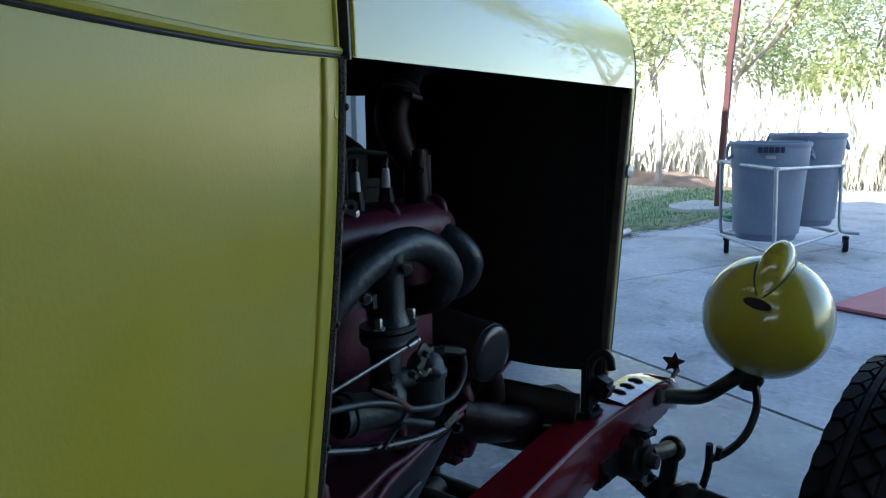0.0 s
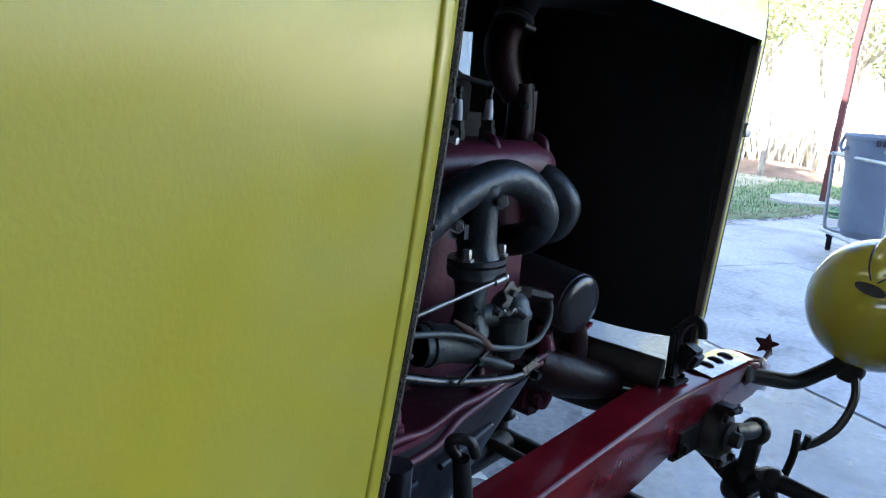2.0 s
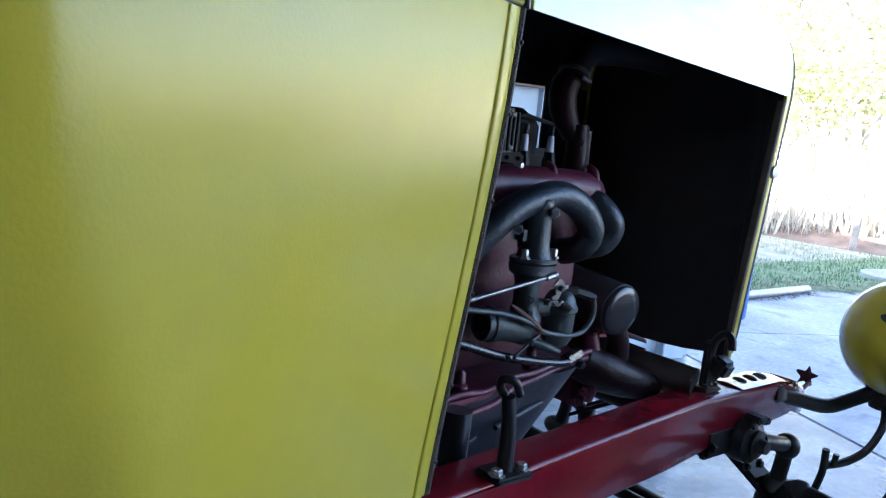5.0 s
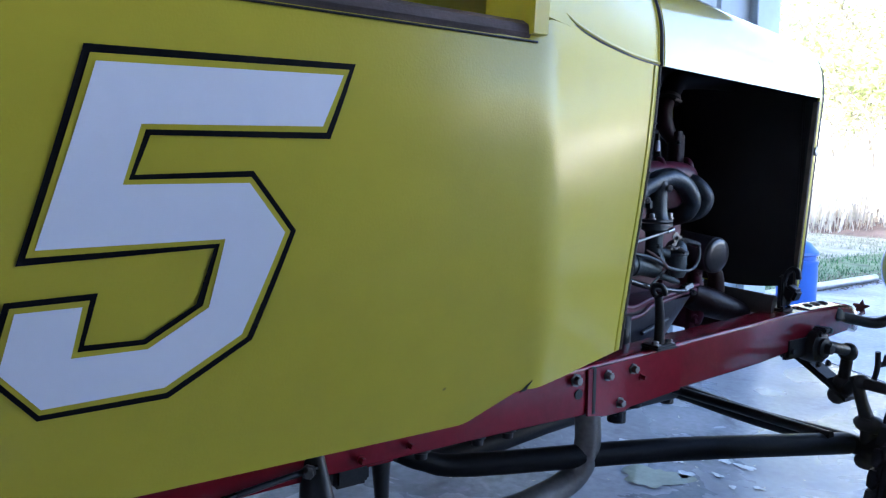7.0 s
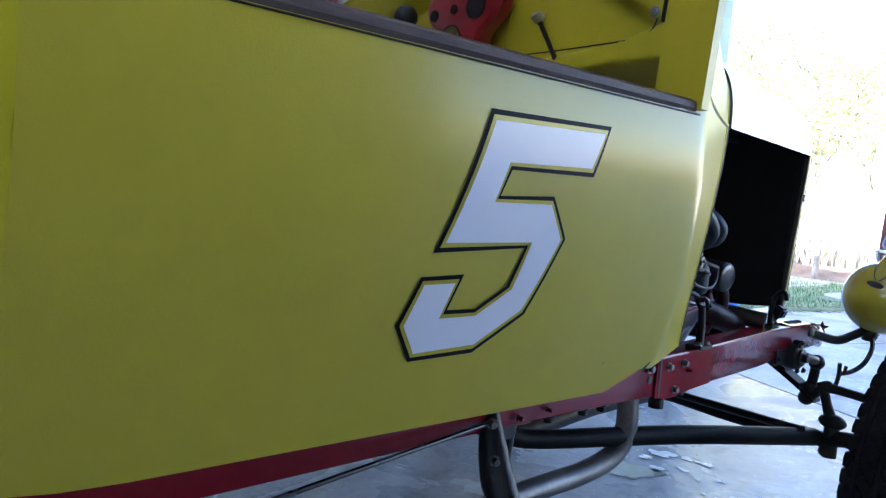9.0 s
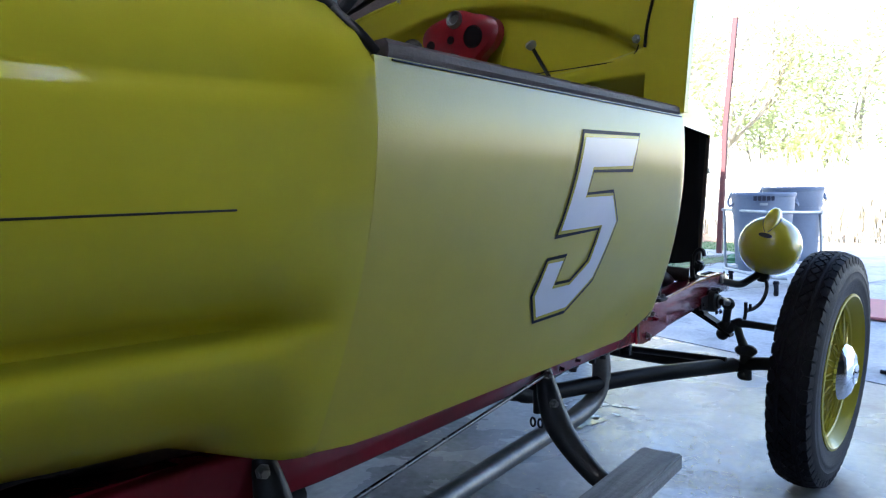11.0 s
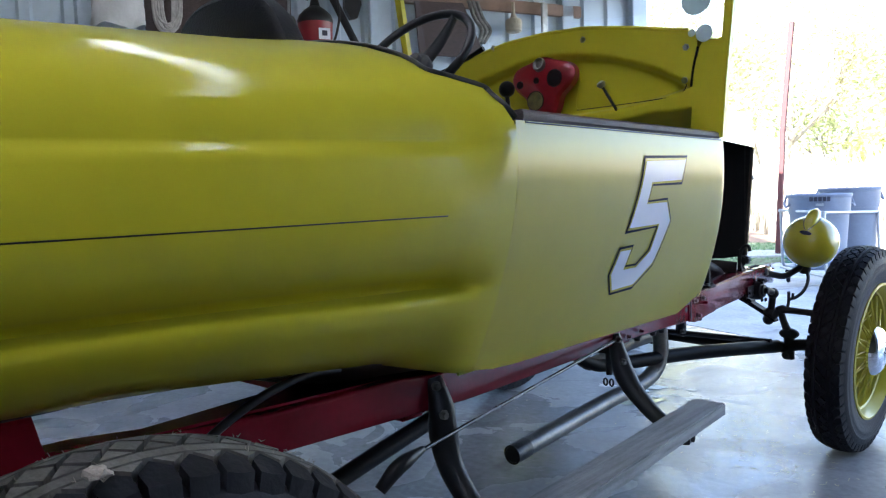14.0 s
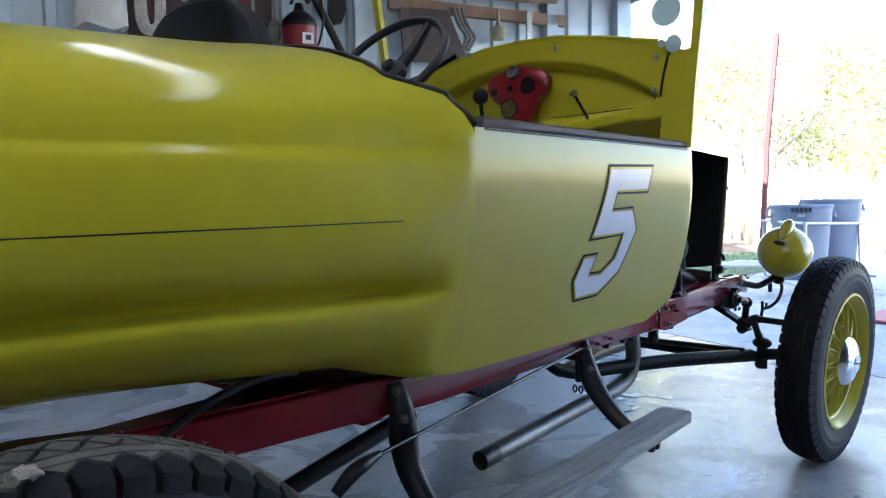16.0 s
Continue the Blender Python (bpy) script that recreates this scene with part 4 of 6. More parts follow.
for flip in (False, True):
    bm = B()
    rows = []
    for y in list(np.linspace(-3.3, -.05, 40)) + [-.02, 0.0, .02, .04, .055, .066, .072]:
        x, zt = lerp(y, RAIL_Y, RAIL_X), rail_top(y)
        h = zt - rail_bottom(y)
        zb = zt - (h if not flip else min(h, lerp(y, [-1.9, -1.6], [.055, .10])))
        prof = [(0, zb + .004), (-.0012, zb + .0012), (-.004, zb), (-.055, zb), (-.055, zb + .005), (-.008, zb + .006), (-.006, zt - .006), (-.055, zt - .005), (-.055, zt), (-.0065, zt), (-.0038, zt - .0006), (-.0018, zt - .0018), (-.0005, zt - .0038), (0, zt - .0065)]
        row = [(x + px, y, pz) for px, pz in prof]
        rows.append([mir(p) for p in row] if flip else row)
    grid(bm, rows, close_v=True, caps=True)
    part("frame_rail", bm, FRAME_RED, car, "dark red pressed steel frame rail", sharp=55)
for y in (-.06, -1.2, -2.0, -2.75):
    bm = B()
    w = lerp(y, RAIL_Y, RAIL_X) - C - .02
    box(bm, (C, y, rail_top(y) - (.062 if y > -.5 else .055)), (2 * w, .06, .05), None, .006)
    # the front member is black, the others are frame red
    part("cross_member", bm, RADIATOR_BLACK if y > -.5 else FRAME_RED, car, "dark frame cross member")
# gusset on the rail under the tail, dark belly sheet and the raised rear crossbar
bm = B()
plate(bm, [(x, y, rail_top(y) - .0045) for x, y in ((.524, -2.50), (.492, -2.494), (.456, -2.386), (.424, -2.237), (.405, -2.05), (.524, -2.05))], (0, 0, 1), .004)
part("frame_gusset", bm, FRAME_RED, car, "dark red gusset plate on the frame rail")
# inner side of the black sheet is added to hide floor in the gap
bm = B()
grid(bm, [[(x, y, lerp(y, [-2.26, -2.2, -2.1, -1.94], [.717, .712, .704, .690]) - dz * lerp(y, [-2.26, -2.1], [.5, 1])) for x, dz in ((.585, -.006), (.560, .004), (.545, .014), (.51, .035), (.47, .054), (.42, .064), (.25, .066), (.05, .066))] for y in np.linspace(-2.26, -1.86, 11)])
part("belly_sheet", bm, BLACK, car, "black belly sheet closing the gap under the tail", solid=.002)
bm = B()
grid(bm, [[(.534, y, z0), (.534, y, z1 - .006), (.528, y, z1), (.45, y, z1)] for y, z0, z1 in ((-2.598, .62, .695), (-2.601, .62, .704), (-2.607, .62, .730), (-2.70, .62, .742), (-2.80, .62, .745))])
part("rear_crossbar", bm, FRAME_RED, car, "raised dark red rear crossbar on the frame", solid=.004)
bm = B()
lathe(bm, [(.011, 0), (.011, .003), (.007, .004), (.007, .012), (.004, .014)], (.536, -2.655, .690), (1, 0, 0), 6)
part("crossbar_bolt", bm, BLACK, car, "black bolt in the rear crossbar")
# fish plate and its bolts on the rail
bm = B()
plate(bm, [(lerp(y, RAIL_Y, RAIL_X) + .0005, y, z) for y, z in ((-.845, .645), (-.845, .573), (-.80, .565), (-.76, .564), (-.74, .568), (-.60, .570), (-.60, .645))], (1, 0, 0), .004)
part("frame_splice_plate", bm, FRAME_RED, car, "bolted red splice plate")
bm = B()
box(bm, (lerp(-.828, RAIL_Y, RAIL_X) + .003, -.832, .610), (.006, .010, .074), None, .002)
part("splice_edge", bm, BLACK, car, "black splice edge")
for y, z, r in ((-.800, .629, .0062), (-.769, .580, .0062), (-.737, .629, .0062), (-.715, .612, .004), (-.874, .634, .007), (-1.24, .596, .0042), (-1.17, .599, .0036)):
    bm = B()
    bolt(bm, (lerp(y, RAIL_Y, RAIL_X) + .004, y, z), (1, 0, 0), r, .009)
    part("frame_bolt", bm, PIPE if r > .006 else FRAME_RED, car)
bm = B()
lathe(bm, [(.0075, 0), (.0075, .002)], (lerp(-.864, RAIL_Y, RAIL_X) + .0006, -.864, .610), (1, 0, 0), 14)
part("frame_hole", bm, BLACK, car, "dark hole in the frame rail")
for y, r in ((-1.135, .013), (-1.04, .012), (-.985, .012), (-.70, .020)):
    bm = B()
    x, zb = lerp(y, RAIL_Y, RAIL_X) - .022, rail_bottom(y)
    lathe(bm, [(r, .004), (r, -.006), (r * .7, -.008), (r * .65, -.016), (0, -.018)], (x, y, zb), (0, 0, 1), 12)
    part("under_bolt", bm, BLACK, car, "black bolt under the frame rail")
# shiny capped front horn with oval slots
for y, dx in ((-.075, -.030), (-.045, -.030), (-.015, -.030)):
    bm = B()
    ball(bm, (lerp(y, RAIL_Y, RAIL_X) + dx, y, rail_top(y) + .003), .010, 12, (1.3, .8, .55))
    part("horn_bolt", bm, BLACK, car, "black bolt head on the frame horn")
bm = B()
rows = []
for y in (-.11, -.09, -.05, 0, .03, .05):
    x, zt = lerp(y, RAIL_Y, RAIL_X), rail_top(y)
    rows.append([(x - .056, y, zt + .001), (x - .03, y, zt + .004), (x - .002, y, zt + .001)])
grid(bm, rows)
part("horn_cap", bm, HORN_RED, car, "glossy red frame horn plate", solid=.001)
bm = B()
nose = [(.395, .030), (.420, .034), (.424, .060), (.422, .085), (.412, .100), (.398, .102), (.386, .088), (.380, .060), (.378, .030)]
rows = []
for k, (zz, g) in enumerate(((.598, .86), (.604, .97), (.628, 1.0), (.643, .96), (.650, .80))):
    rows.append([(.401 + (x - .401) * g, .060 + (y - .060) * g - .0, zz - .35 * max(0, y - .045) - .05 * (k > 2)* max(0, y - .03)) for x, y in nose])
grid(bm, rows, close_v=True, caps=True)
part("horn_nose", bm, HORN_RED, car, "rounded dark red frame horn nose")
# star-shaped cap nut
# the star's red is darkened for the shade it stands in
STAR_RED = material("shaded_star_red", (0.05, 0.006, 0.008), 0.6, vary=0.3, scale=30, spec=0.2)
bm = B()
star = []
for i in range(10):
    a = math.pi * i / 5 + .3
    r = .021 if i % 2 == 0 else .009
    star.append((.364 + r * math.cos(a), .205 + .004 * math.sin(a), .617 + r * math.sin(a) * .85))
plate(bm, star, (.2, .6, .5), .006)
rod(bm, (.372, .205, .608), (.385, .10, .585), .004)
part("star_nut", bm, STAR_RED, car, "small red star-shaped wing nut, darkened for shade")

# hood hold-downs
for x, y, h in ((.487, -.66, .090),):
    bm = B()
    z = rail_top(y)
    box(bm, (x - .012, y, z + .004), (.040, .05, .008), None, .003)
    tube(bm, [(x - .012, y, z + .006), (x - .012, y, z + .05), (x - .010, y - .008, z + .088)], [.009, .008, .007], 12, 3)
    tube(bm, [(x - .012, y - .002, z + .080), (x - .018, y - .012, z + .094), (x - .012, y - .016, z + .106), (x - .004, y - .006, z + .104), (x - .004, y + .002, z + .090)], .0045, 10, 5)
    catch = part("hood_catch", bm, BLACK, car, "black hood hold-down post")
    bm = B()
    for dy in (-.017, .017):
        bolt(bm, (x - .005, y + dy, z + .008), (0, 0, 1), .006, .006)
    part("catch_bolt", bm, STEEL, catch)
bm = B()
box(bm, (.384, -.170, .654), (.044, .040, .006), None, .002)
box(bm, (.389, -.170, .690), (.012, .020, .074), None, .003)
tube(bm, [(.389, -.170, .700), (.396, -.170, .728), (.410, -.170, .742), (.422, -.172, .738), (.426, -.174, .722)], .0062, 8, 4)
box(bm, (.405, -.160, .690), (.030, .030, .030), Matrix.Rotation(.4, 3, "Y"), .006)
tube(bm, [(.392, -.160, .662), (.402, -.150, .684), (.410, -.140, .690)], .0055, 8, 3)
for dy in (-.013, .013):
    bolt(bm, (.398, -.170 + dy, .657), (0, 0, 1), .004, .005)
part("hood_clip", bm, BLACK, car, "black spring hood clip")

# front axle, spring, wishbone and steering
CHASSIS_BLACK = material("black_chassis_enamel", (0.006, 0.006, 0.007), 0.5, vary=0.4, scale=14, bump=0.05, bump_scale=110, spec=0.12)
bm = B()
ax = [(.60, 0, .372), (.53, 0, .365), (.495, 0, .352), (.44, 0, .352), (C, 0, .345), (2 * C - .44, 0, .352), (2 * C - .495, 0, .352), (-.72, 0, .372)]
tube(bm, ax, .021, 12, 4, 1.0)
axle = part("front_axle", bm, CHASSIS_BLACK, car, "black tubular front axle")
for flip in (False, True):
    f = mir if flip else (lambda p: p)
    bm = B()
    tube(bm, [f(p) for p in ((.470, -.025, .358), (.36, -.50, .405), (.262, -.88, .425), (.245, -.97, .445), (C, -1.02, .470))], [.024, .023, .021, .018, .018], 14, 4)
    part("wishbone_arm", bm, CHASSIS_BLACK, axle, "black wishbone radius rod")
    bm = B()
    rod(bm, f((.505, 0, .31)), f((.505, 0, .42)), .019)
    ball(bm, f((.497, -.01, .325)), .016, 10)
    ball(bm, f((.505, 0, .405)), .030, 14, (1.2, .8, .7))
    part("king_pin", bm, BLACK, axle, "black king pin and spring perch")
    bm = B()
    tube(bm, [f(p) for p in ((.500, 0, .41), (.487, -.005, .45), (.478, -.01, .485), (.468, -.01, .505))], [.016, .013, .013, .012], 10, 4)
    tube(bm, [f(p) for p in ((.428, .0, .452), (.452, 0, .468), (.480, -.01, .492), (.535, -.01, .492), (.60, -.02, .49))], [.016, .013, .014, .012, .012], 10, 4)
    ball(bm, f((.430, 0, .452)), .021, 14)
    ball(bm, f((.485, -.01, .495)), .017, 12)
    part("steering_arm", bm, BLACK, axle, "black steering arm")
for i in range(5):
    bm = B()
    w = .225 - i * .042
    pts = []
    for s in np.linspace(-1, 1, 15):
        x = w * s
        pts.append((C + x, -.002, .565 - .115 * abs(x / .225) ** 1.25 - .0 + .009 * i))
    grid(bm, [[(p[0], p[1] - .022, p[2] - .004), (p[0], p[1] + .022, p[2] - .004), (p[0], p[1] + .022, p[2] + .004), (p[0], p[1] - .022, p[2] + .004)] for p in pts], close_v=True, caps=True)
    part("spring_leaf", bm, CHASSIS_BLACK, axle, "dark grey spring leaf")
bm = B()
rod(bm, (.47, -.09, .385), (2 * C - .47, -.09, .385), .011)
part("tie_rod", bm, BLACK, axle, "black tie rod")

# lever shock absorber
bm = B()
lathe(bm, [(.024, -.03), (.032, -.025), (.035, 0), (.033, .014), (.022, .018), (.022, .024), (.012, .026), (.010, .038), (.0, .039)], (.428, -.10, .573), (1, 0, 0), 24)
box(bm, (.415, -.155, .577), (.02, .085, .048), None, .006)
box(bm, (.440, -.10, .612), (.030, .022, .012), None, .003)
shock = part("shock_absorber", bm, BLACK, car, "black lever shock absorber on the frame")
for dy, dz in ((.036, .0), (-.018, .032), (-.018, -.032), (.02, -.035), (.02, .035), (-.085, 0)):
    bm = B()
    bolt(bm, (.446 if dy > -.05 else .427, -.10 + dy, .573 + dz), (1, 0, 0), .006, .006)
    part("shock_bolt", bm, BLACK, shock)
bm = B()
tube(bm, [(.445, -.085, .575), (.45, -.045, .566), (.447, -.005, .556)], [.014, .012, .013], 10, 3)
ball(bm, (.447, 0, .552), .021, 14)
tube(bm, [(.447, 0, .552), (.442, .004, .515), (.436, .008, .480)], .013, 10, 3)
ball(bm, (.436, .01, .478), .022, 14)
part("shock_arm", bm, BLACK, shock, "black arm and drop link")

# headlamps on bent arms
for flip in (False, True):
    f = mir if flip else (lambda p: p)
    LC = Vector((.523, .192, .732))
    bm = B()
    tube(bm, [f(p) for p in ((.405, -.005, .630), (.425, .05, .617), (.452, .105, .606), (.478, .14, .622), (.505, .175, .645))], [.012, .0125, .0125, .012, .013], 12, 5)
    arm = part("lamp_arm", bm, BLACK, car, "black bent headlamp arm")
    bm = B()
    lathe(bm, [(.010, -.012), (.022, -.010), (.024, -.003), (.020, .006), (.016, .012), (.013, .020)], f((.408, .006, .6275)), (Vector(f((.425, .05, .617))) - Vector(f((.405, -.005, .630)))).normalized(), 6)
    part("arm_nut", bm, BLACK, arm, "black clamp nut on the frame horn")
    bm = B()
    lathe(bm, [(.016, -.03), (.022, -.015), (.020, 0), (.014, .02), (.018, .03)], f((.508, .178, .640)), (.1, .05, 1), 14)
    tube(bm, [f(p) for p in ((.512, .175, .63), (.527, .15, .595), (.522, .12, .555), (.505, .09, .532), (.487, .06, .524))], .0065, 8, 4)
    tube(bm, [f(p) for p in ((.480, .045, .475), (.487, .05, .515), (.489, .045, .555))], .006, 8, 3)
    tube(bm, [f(p) for p in ((.497, .06, .526), (.500, .06, .548))], .005, 8, 1)
    part("lamp_bracket", bm, BLACK, arm, "black lamp bracket and cable stay")
    bm = B()
    prof = []
    for k in range(25):
        a = -math.pi / 2 + math.pi * k / 24 * .86
        prof.append((.101 * math.cos(a), .101 * math.sin(a)))
    lathe(bm, prof, f(LC), (0, 1, .0), 48)
    lamp = part("headlamp", bm, LAMP_YELLOW, car, "round yellow bullet headlamp shell")
    bm = B()
    lathe(bm, [(.050, .091), (.060, .086), (.058, .08)], f(LC), (0, 1, 0), 32)
    part("lamp_rim", bm, CHROME, lamp, "chromed headlamp rim")
    # teardrop marker over the top and back, and the oval plug below it
    n0, n1 = Vector((.102, -.851, .51)).normalized(), Vector((.172, .128, .976)).normalized()
    across = n0.cross(n1).normalized()
    bm = B()
    rows = []
    for k in range(13):
        t = k / 12
        n = (n0 * (1 - t) + n1 * t).normalized()
        w = .001 + .0235 * math.sin(math.pi * min(1, .02 + .80 * t)) ** .85 * (1 - .75 * smooth01((t - .8) / .2))
        hh = .002 + .034 * smooth01(t * 1.1) * math.sqrt(max(0, 1 - max(0, (t - .72) / .30) ** 2))
        base = LC + n * .0985
        rows.append([f(base + across * w * math.cos(b) + n * hh * max(0, math.sin(b)) ** .85) for b in np.linspace(-.15, math.pi + .15, 15)])
    grid(bm, rows, close_v=True, caps=True)
    part("marker_lamp", bm, LAMP_YELLOW, lamp, "teardrop marker lamp housing")
    bm = B()
    gasket = []
    for k in range(12):
        t = k / 12
        n = (n0 * (1 - t) + n1 * t).normalized()
        w = .002 + .0245 * math.sin(math.pi * min(1, .02 + .80 * t)) ** .85
        gasket.append((n, w))
    tube(bm, [f(LC + (n * .101 + across * w).normalized() * .1015) for n, w in gasket] , .0013, 6, 2)
    tube(bm, [f(LC + (n * .101 - across * w).normalized() * .1015) for n, w in gasket] , .0013, 6, 2)
    part("marker_gasket", bm, BLACK, lamp, "thin black gasket line")
    bm = B()
    pn = Vector((.087, -.90, .40)).normalized()
    px = pn.cross(Vector((0, 0, 1))).normalized()
    pz = px.cross(pn)
    plate(bm, [f(LC + pn * .0995 + px * (.021 * math.cos(a)) + pz * (.0085 * math.sin(a) + .0042 * math.cos(a))) for a in (2 * math.pi * k / 24 for k in range(24))], ((-1 if flip else 1) * pn.x, pn.y, pn.z), .0025)
    part("lamp_plug", bm, BLACK, lamp, "black oval plug")

# ---- wheels ----
def wheel_at(centre, side, steer=0.0, tread_mat=TREAD, camber=0.0, wide=1.0, round_off=.0105):
    """A wire wheel with its tyre; side +1 has the hub cap to the right."""
    o = Vector(centre)
    X = Vector((side * math.cos(steer) * math.cos(camber), side * math.sin(steer), -math.sin(camber))).normalized()
    Y = Vector((-math.sin(steer), math.cos(steer), 0))
    Z = X.cross(Y).normalized() * side
    grow = centre[2] / R
    bm = B()
    prof = [(.228, -.045), (.234, -.051), (.262, -.060), (.30, -.062), (.334, -.058), (.354, -.050), (.364, -.030), (.367, 0), (.364, .030), (.354, .051), (.334, .061), (.316, .0645), (.314, .0635), (.300, .0660), (.288, .0665), (.286, .0655), (.276, .0655), (.274, .0645), (.262, .064), (.245, .060), (.234, .054), (.228, .045)]
    prof = [(r * grow - (round_off - .0105) * min(1.4, max(0, (r - .33) / .02)) * (abs(h) > .02), h * wide) for r, h in prof]
    lathe(bm, prof, o, X, 72, 0.0, True)
    tyre = part("wheel", bm, RUBBER, car, "black tyre on a yellow wire wheel")
    bm = B()
    n = 58

    def lug(pts, r0, r1, skirt=0.0):
        """A tread block: outline of (angle, across) raised from r0 to r1; outer points may run down the sidewall."""
        lo, hi = [], []
        edge_w = max(abs(w) for a, w in pts) * wide
        for a, w in pts:
            drop = round_off * (abs(w) / .0535) ** 2.2
            w = w * wide
            d = (Y * math.cos(a) + Z * math.sin(a)) * grow
            out = skirt if skirt and abs(w) > edge_w - .004 else 0.0
            lo.append(bm.verts.new(o + X * (w + math.copysign(out * .42, w)) + d * (r0 - drop - out)))
            hi.append(bm.verts.new(o + X * w + d * (r1 - drop)))
        bm.faces.new(hi)
        for i in range(len(pts)):
            j = (i + 1) % len(pts)
            bm.faces.new((lo[i], lo[j], hi[j], hi[i]))

    da = 2 * math.pi / n
    for i in range(n):
        a = i * da
        # lattice of diamonds down the middle, a plain rib each side, pointed blocks on the shoulders
        lug([(a - .41 * da, 0), (a, -.0140), (a + .41 * da, 0), (a, .0140)], .362, R)
        for s in (1, -1):
            lug([(a + .13 * da, s * .0166), (a + .5 * da, s * .0038), (a + .87 * da, s * .0166)], .362, R)
            lug([(a, s * .0192), (a + da, s * .0192), (a + da, s * .0278), (a, s * .0278)], .362, R)
            lug([(a + .12 * da, s * .0304), (a + .88 * da, s * .0304), (a + .5 * da, s * .0385)], .362, R)
    bmesh.ops.recalc_face_normals(bm, faces=bm.faces)
    part("tread", bm, tread_mat, tyre, "worn diamond tread blocks", sharp=20)
    # shoulder blocks, each a piece of its own on one shared mesh a side
    for s in (1, -1):
        bm = B()
        a = 0.0
        lug([(a + 1.0 * da, s * .0318), (a + 1.42 * da, s * .0415), (a + 1.40 * da, s * .0540), (a + 1.0 * da, s * .0556), (a + .60 * da, s * .0540), (a + .58 * da, s * .0415)], .358, R - .0005, .013)
        first = part("tread_block", bm, TREAD, tyre, "", sharp=20)
        for i in range(1, n):
            ob = new("tread_block", first.data)
            ob.parent = tyre
            ob.matrix_parent_inverse = tyre.matrix_world.inverted()
            ob.matrix_world = Matrix.Translation(o) @ Matrix.Rotation(i * da * side, 4, X) @ Matrix.Translation(-o)
    bm = B()
    lathe(bm, [(.222, -.058), (.238, -.056), (.232, -.046), (.208, -.035), (.198, 0), (.206, .030), (.230, .046), (.242, .056), (.242, .064), (.234, .066), (.226, .054), (.212, .036), (.204, .010), (.203, -.02), (.205, -.04)], o, X, 56, 0.0, True)
    part("rim", bm, YELLOW, tyre, "yellow painted wheel rim")
    bm = B()
    lathe(bm, [(.085, -.06), (.085, .0), (.064, .035), (.060, .058)], o, X, 32)
    part("hub", bm, YELLOW, tyre, "yellow wheel hub")
    bm = B()
    for k in range(15):
        a = 2 * math.pi * k / 15
        for da2, h0, h1, r0 in ((.22, .052, .022, .060), (-.22, .052, .022, .060), (.30, -.030, .000, .083), (-.30, -.030, .000, .083)):
            d0 = Y * math.cos(a) + Z * math.sin(a)
            d1 = Y * math.cos(a + da2) + Z * math.sin(a + da2)
            rod(bm, o + X * h0 + d0 * r0, o + X * h1 + d1 * .205, .0030, None, 6)
    part("wire_spokes", bm, YELLOW, tyre, "yellow wire spokes")
    bm = B()
    lathe(bm, [(.074, .046), (.0855, .052), (.087, .060), (.080, .073), (.060, .086), (.032, .093), (.030, .096), (0, .098)], o, X, 36)
    part("hub_cap", bm, CHROME, tyre, "domed chrome hub cap")


wheel_at((.722, .045, .367), 1, radians(-3.0), TREAD, radians(3.5))
wheel_at((-.82, .02, R), -1)
wheel_at((.742, -2.62, .370), 1, 0.0, TREAD_DUSTY, 0.0, 1.36, .018)
wheel_at((-.72, -2.62, R), -1)
bm = B()
r = random.Random(31)
ball(bm, (.803, -2.652, .742), .011, 10, (1.2, 1.0, .5))
for v in bm.verts:
    v.co += Vector((r.uniform(-.003, .003), r.uniform(-.003, .003), r.uniform(-.002, .002)))
part("dried_mud", bm, SPILL_PALE, car, "pale dried mud flake on the rear tyre")
bm = B()
for i in range(40):
    a, w = r.uniform(.9, 2.2), r.uniform(-.045, .05)
    rr = .372 - .018 * (abs(w) / .072) ** 2
    c = Vector((.742 + w, -2.62 + rr * math.cos(a), .370 + rr * math.sin(a)))
    for k in range(2):
        d = Vector((r.uniform(-1, 1), r.uniform(-1, 1), r.uniform(.2, 1))).normalized()
        rod(bm, c, c + d * r.uniform(.002, .005), .0005, .0002, 4)
part("grass_burr", bm, SPILL_PALE, car, "dry grass burrs stuck in the rear tyre", kind="stuff")
bm = B()
rod(bm, (.66, -2.62, R), (-.68, -2.62, R), .038)
lathe(bm, [(.05, -.10), (.13, -.05), (.15, 0), (.13, .05), (.05, .10)], (C, -2.62, R), (1, 0, 0), 24)
part("rear_axle", bm, BLACK, car, "black rear axle and differential")

# ---- steps, exhaust and rods along the side ----
for pts in (((.547, -1.975, .648), (.560, -1.972, .60), (.562, -1.97, .55), (.580, -1.97, .49), (.64, -1.97, .425), (.70, -1.97, .405)),
            ((.514, -1.30, .612), (.526, -1.30, .56), (.542, -1.30, .515), (.575, -1.30, .470), (.635, -1.30, .420), (.70, -1.30, .405))):
    bm = B()
    tube(bm, pts, [.014, .022, .026, .022, .018, .016], 14, 5, .7)
    br = part("step_bracket", bm, BLACK, car, "black curved step bracket")
    for k, r in ((0, .006), (1, .006)):
        bm = B()
        bolt(bm, (pts[k][0] + .016, pts[k][1] - .012, pts[k][2] - .01), (1, -.4, 0), r, .010)
        part("bracket_bolt", bm, PIPE, br)
bm = B()
box(bm, (.697, -1.64, .420), (.080, 1.03, .030), Matrix.Rotation(.045, 3, "Z"), .003)
part("step_board", bm, WOOD_GREY, car, "weathered grey wooden step board")
bm = B()
for y in (-1.29, -1.315):
    bolt(bm, (.70, y, .405), (0, 0, -1), .010, .02)
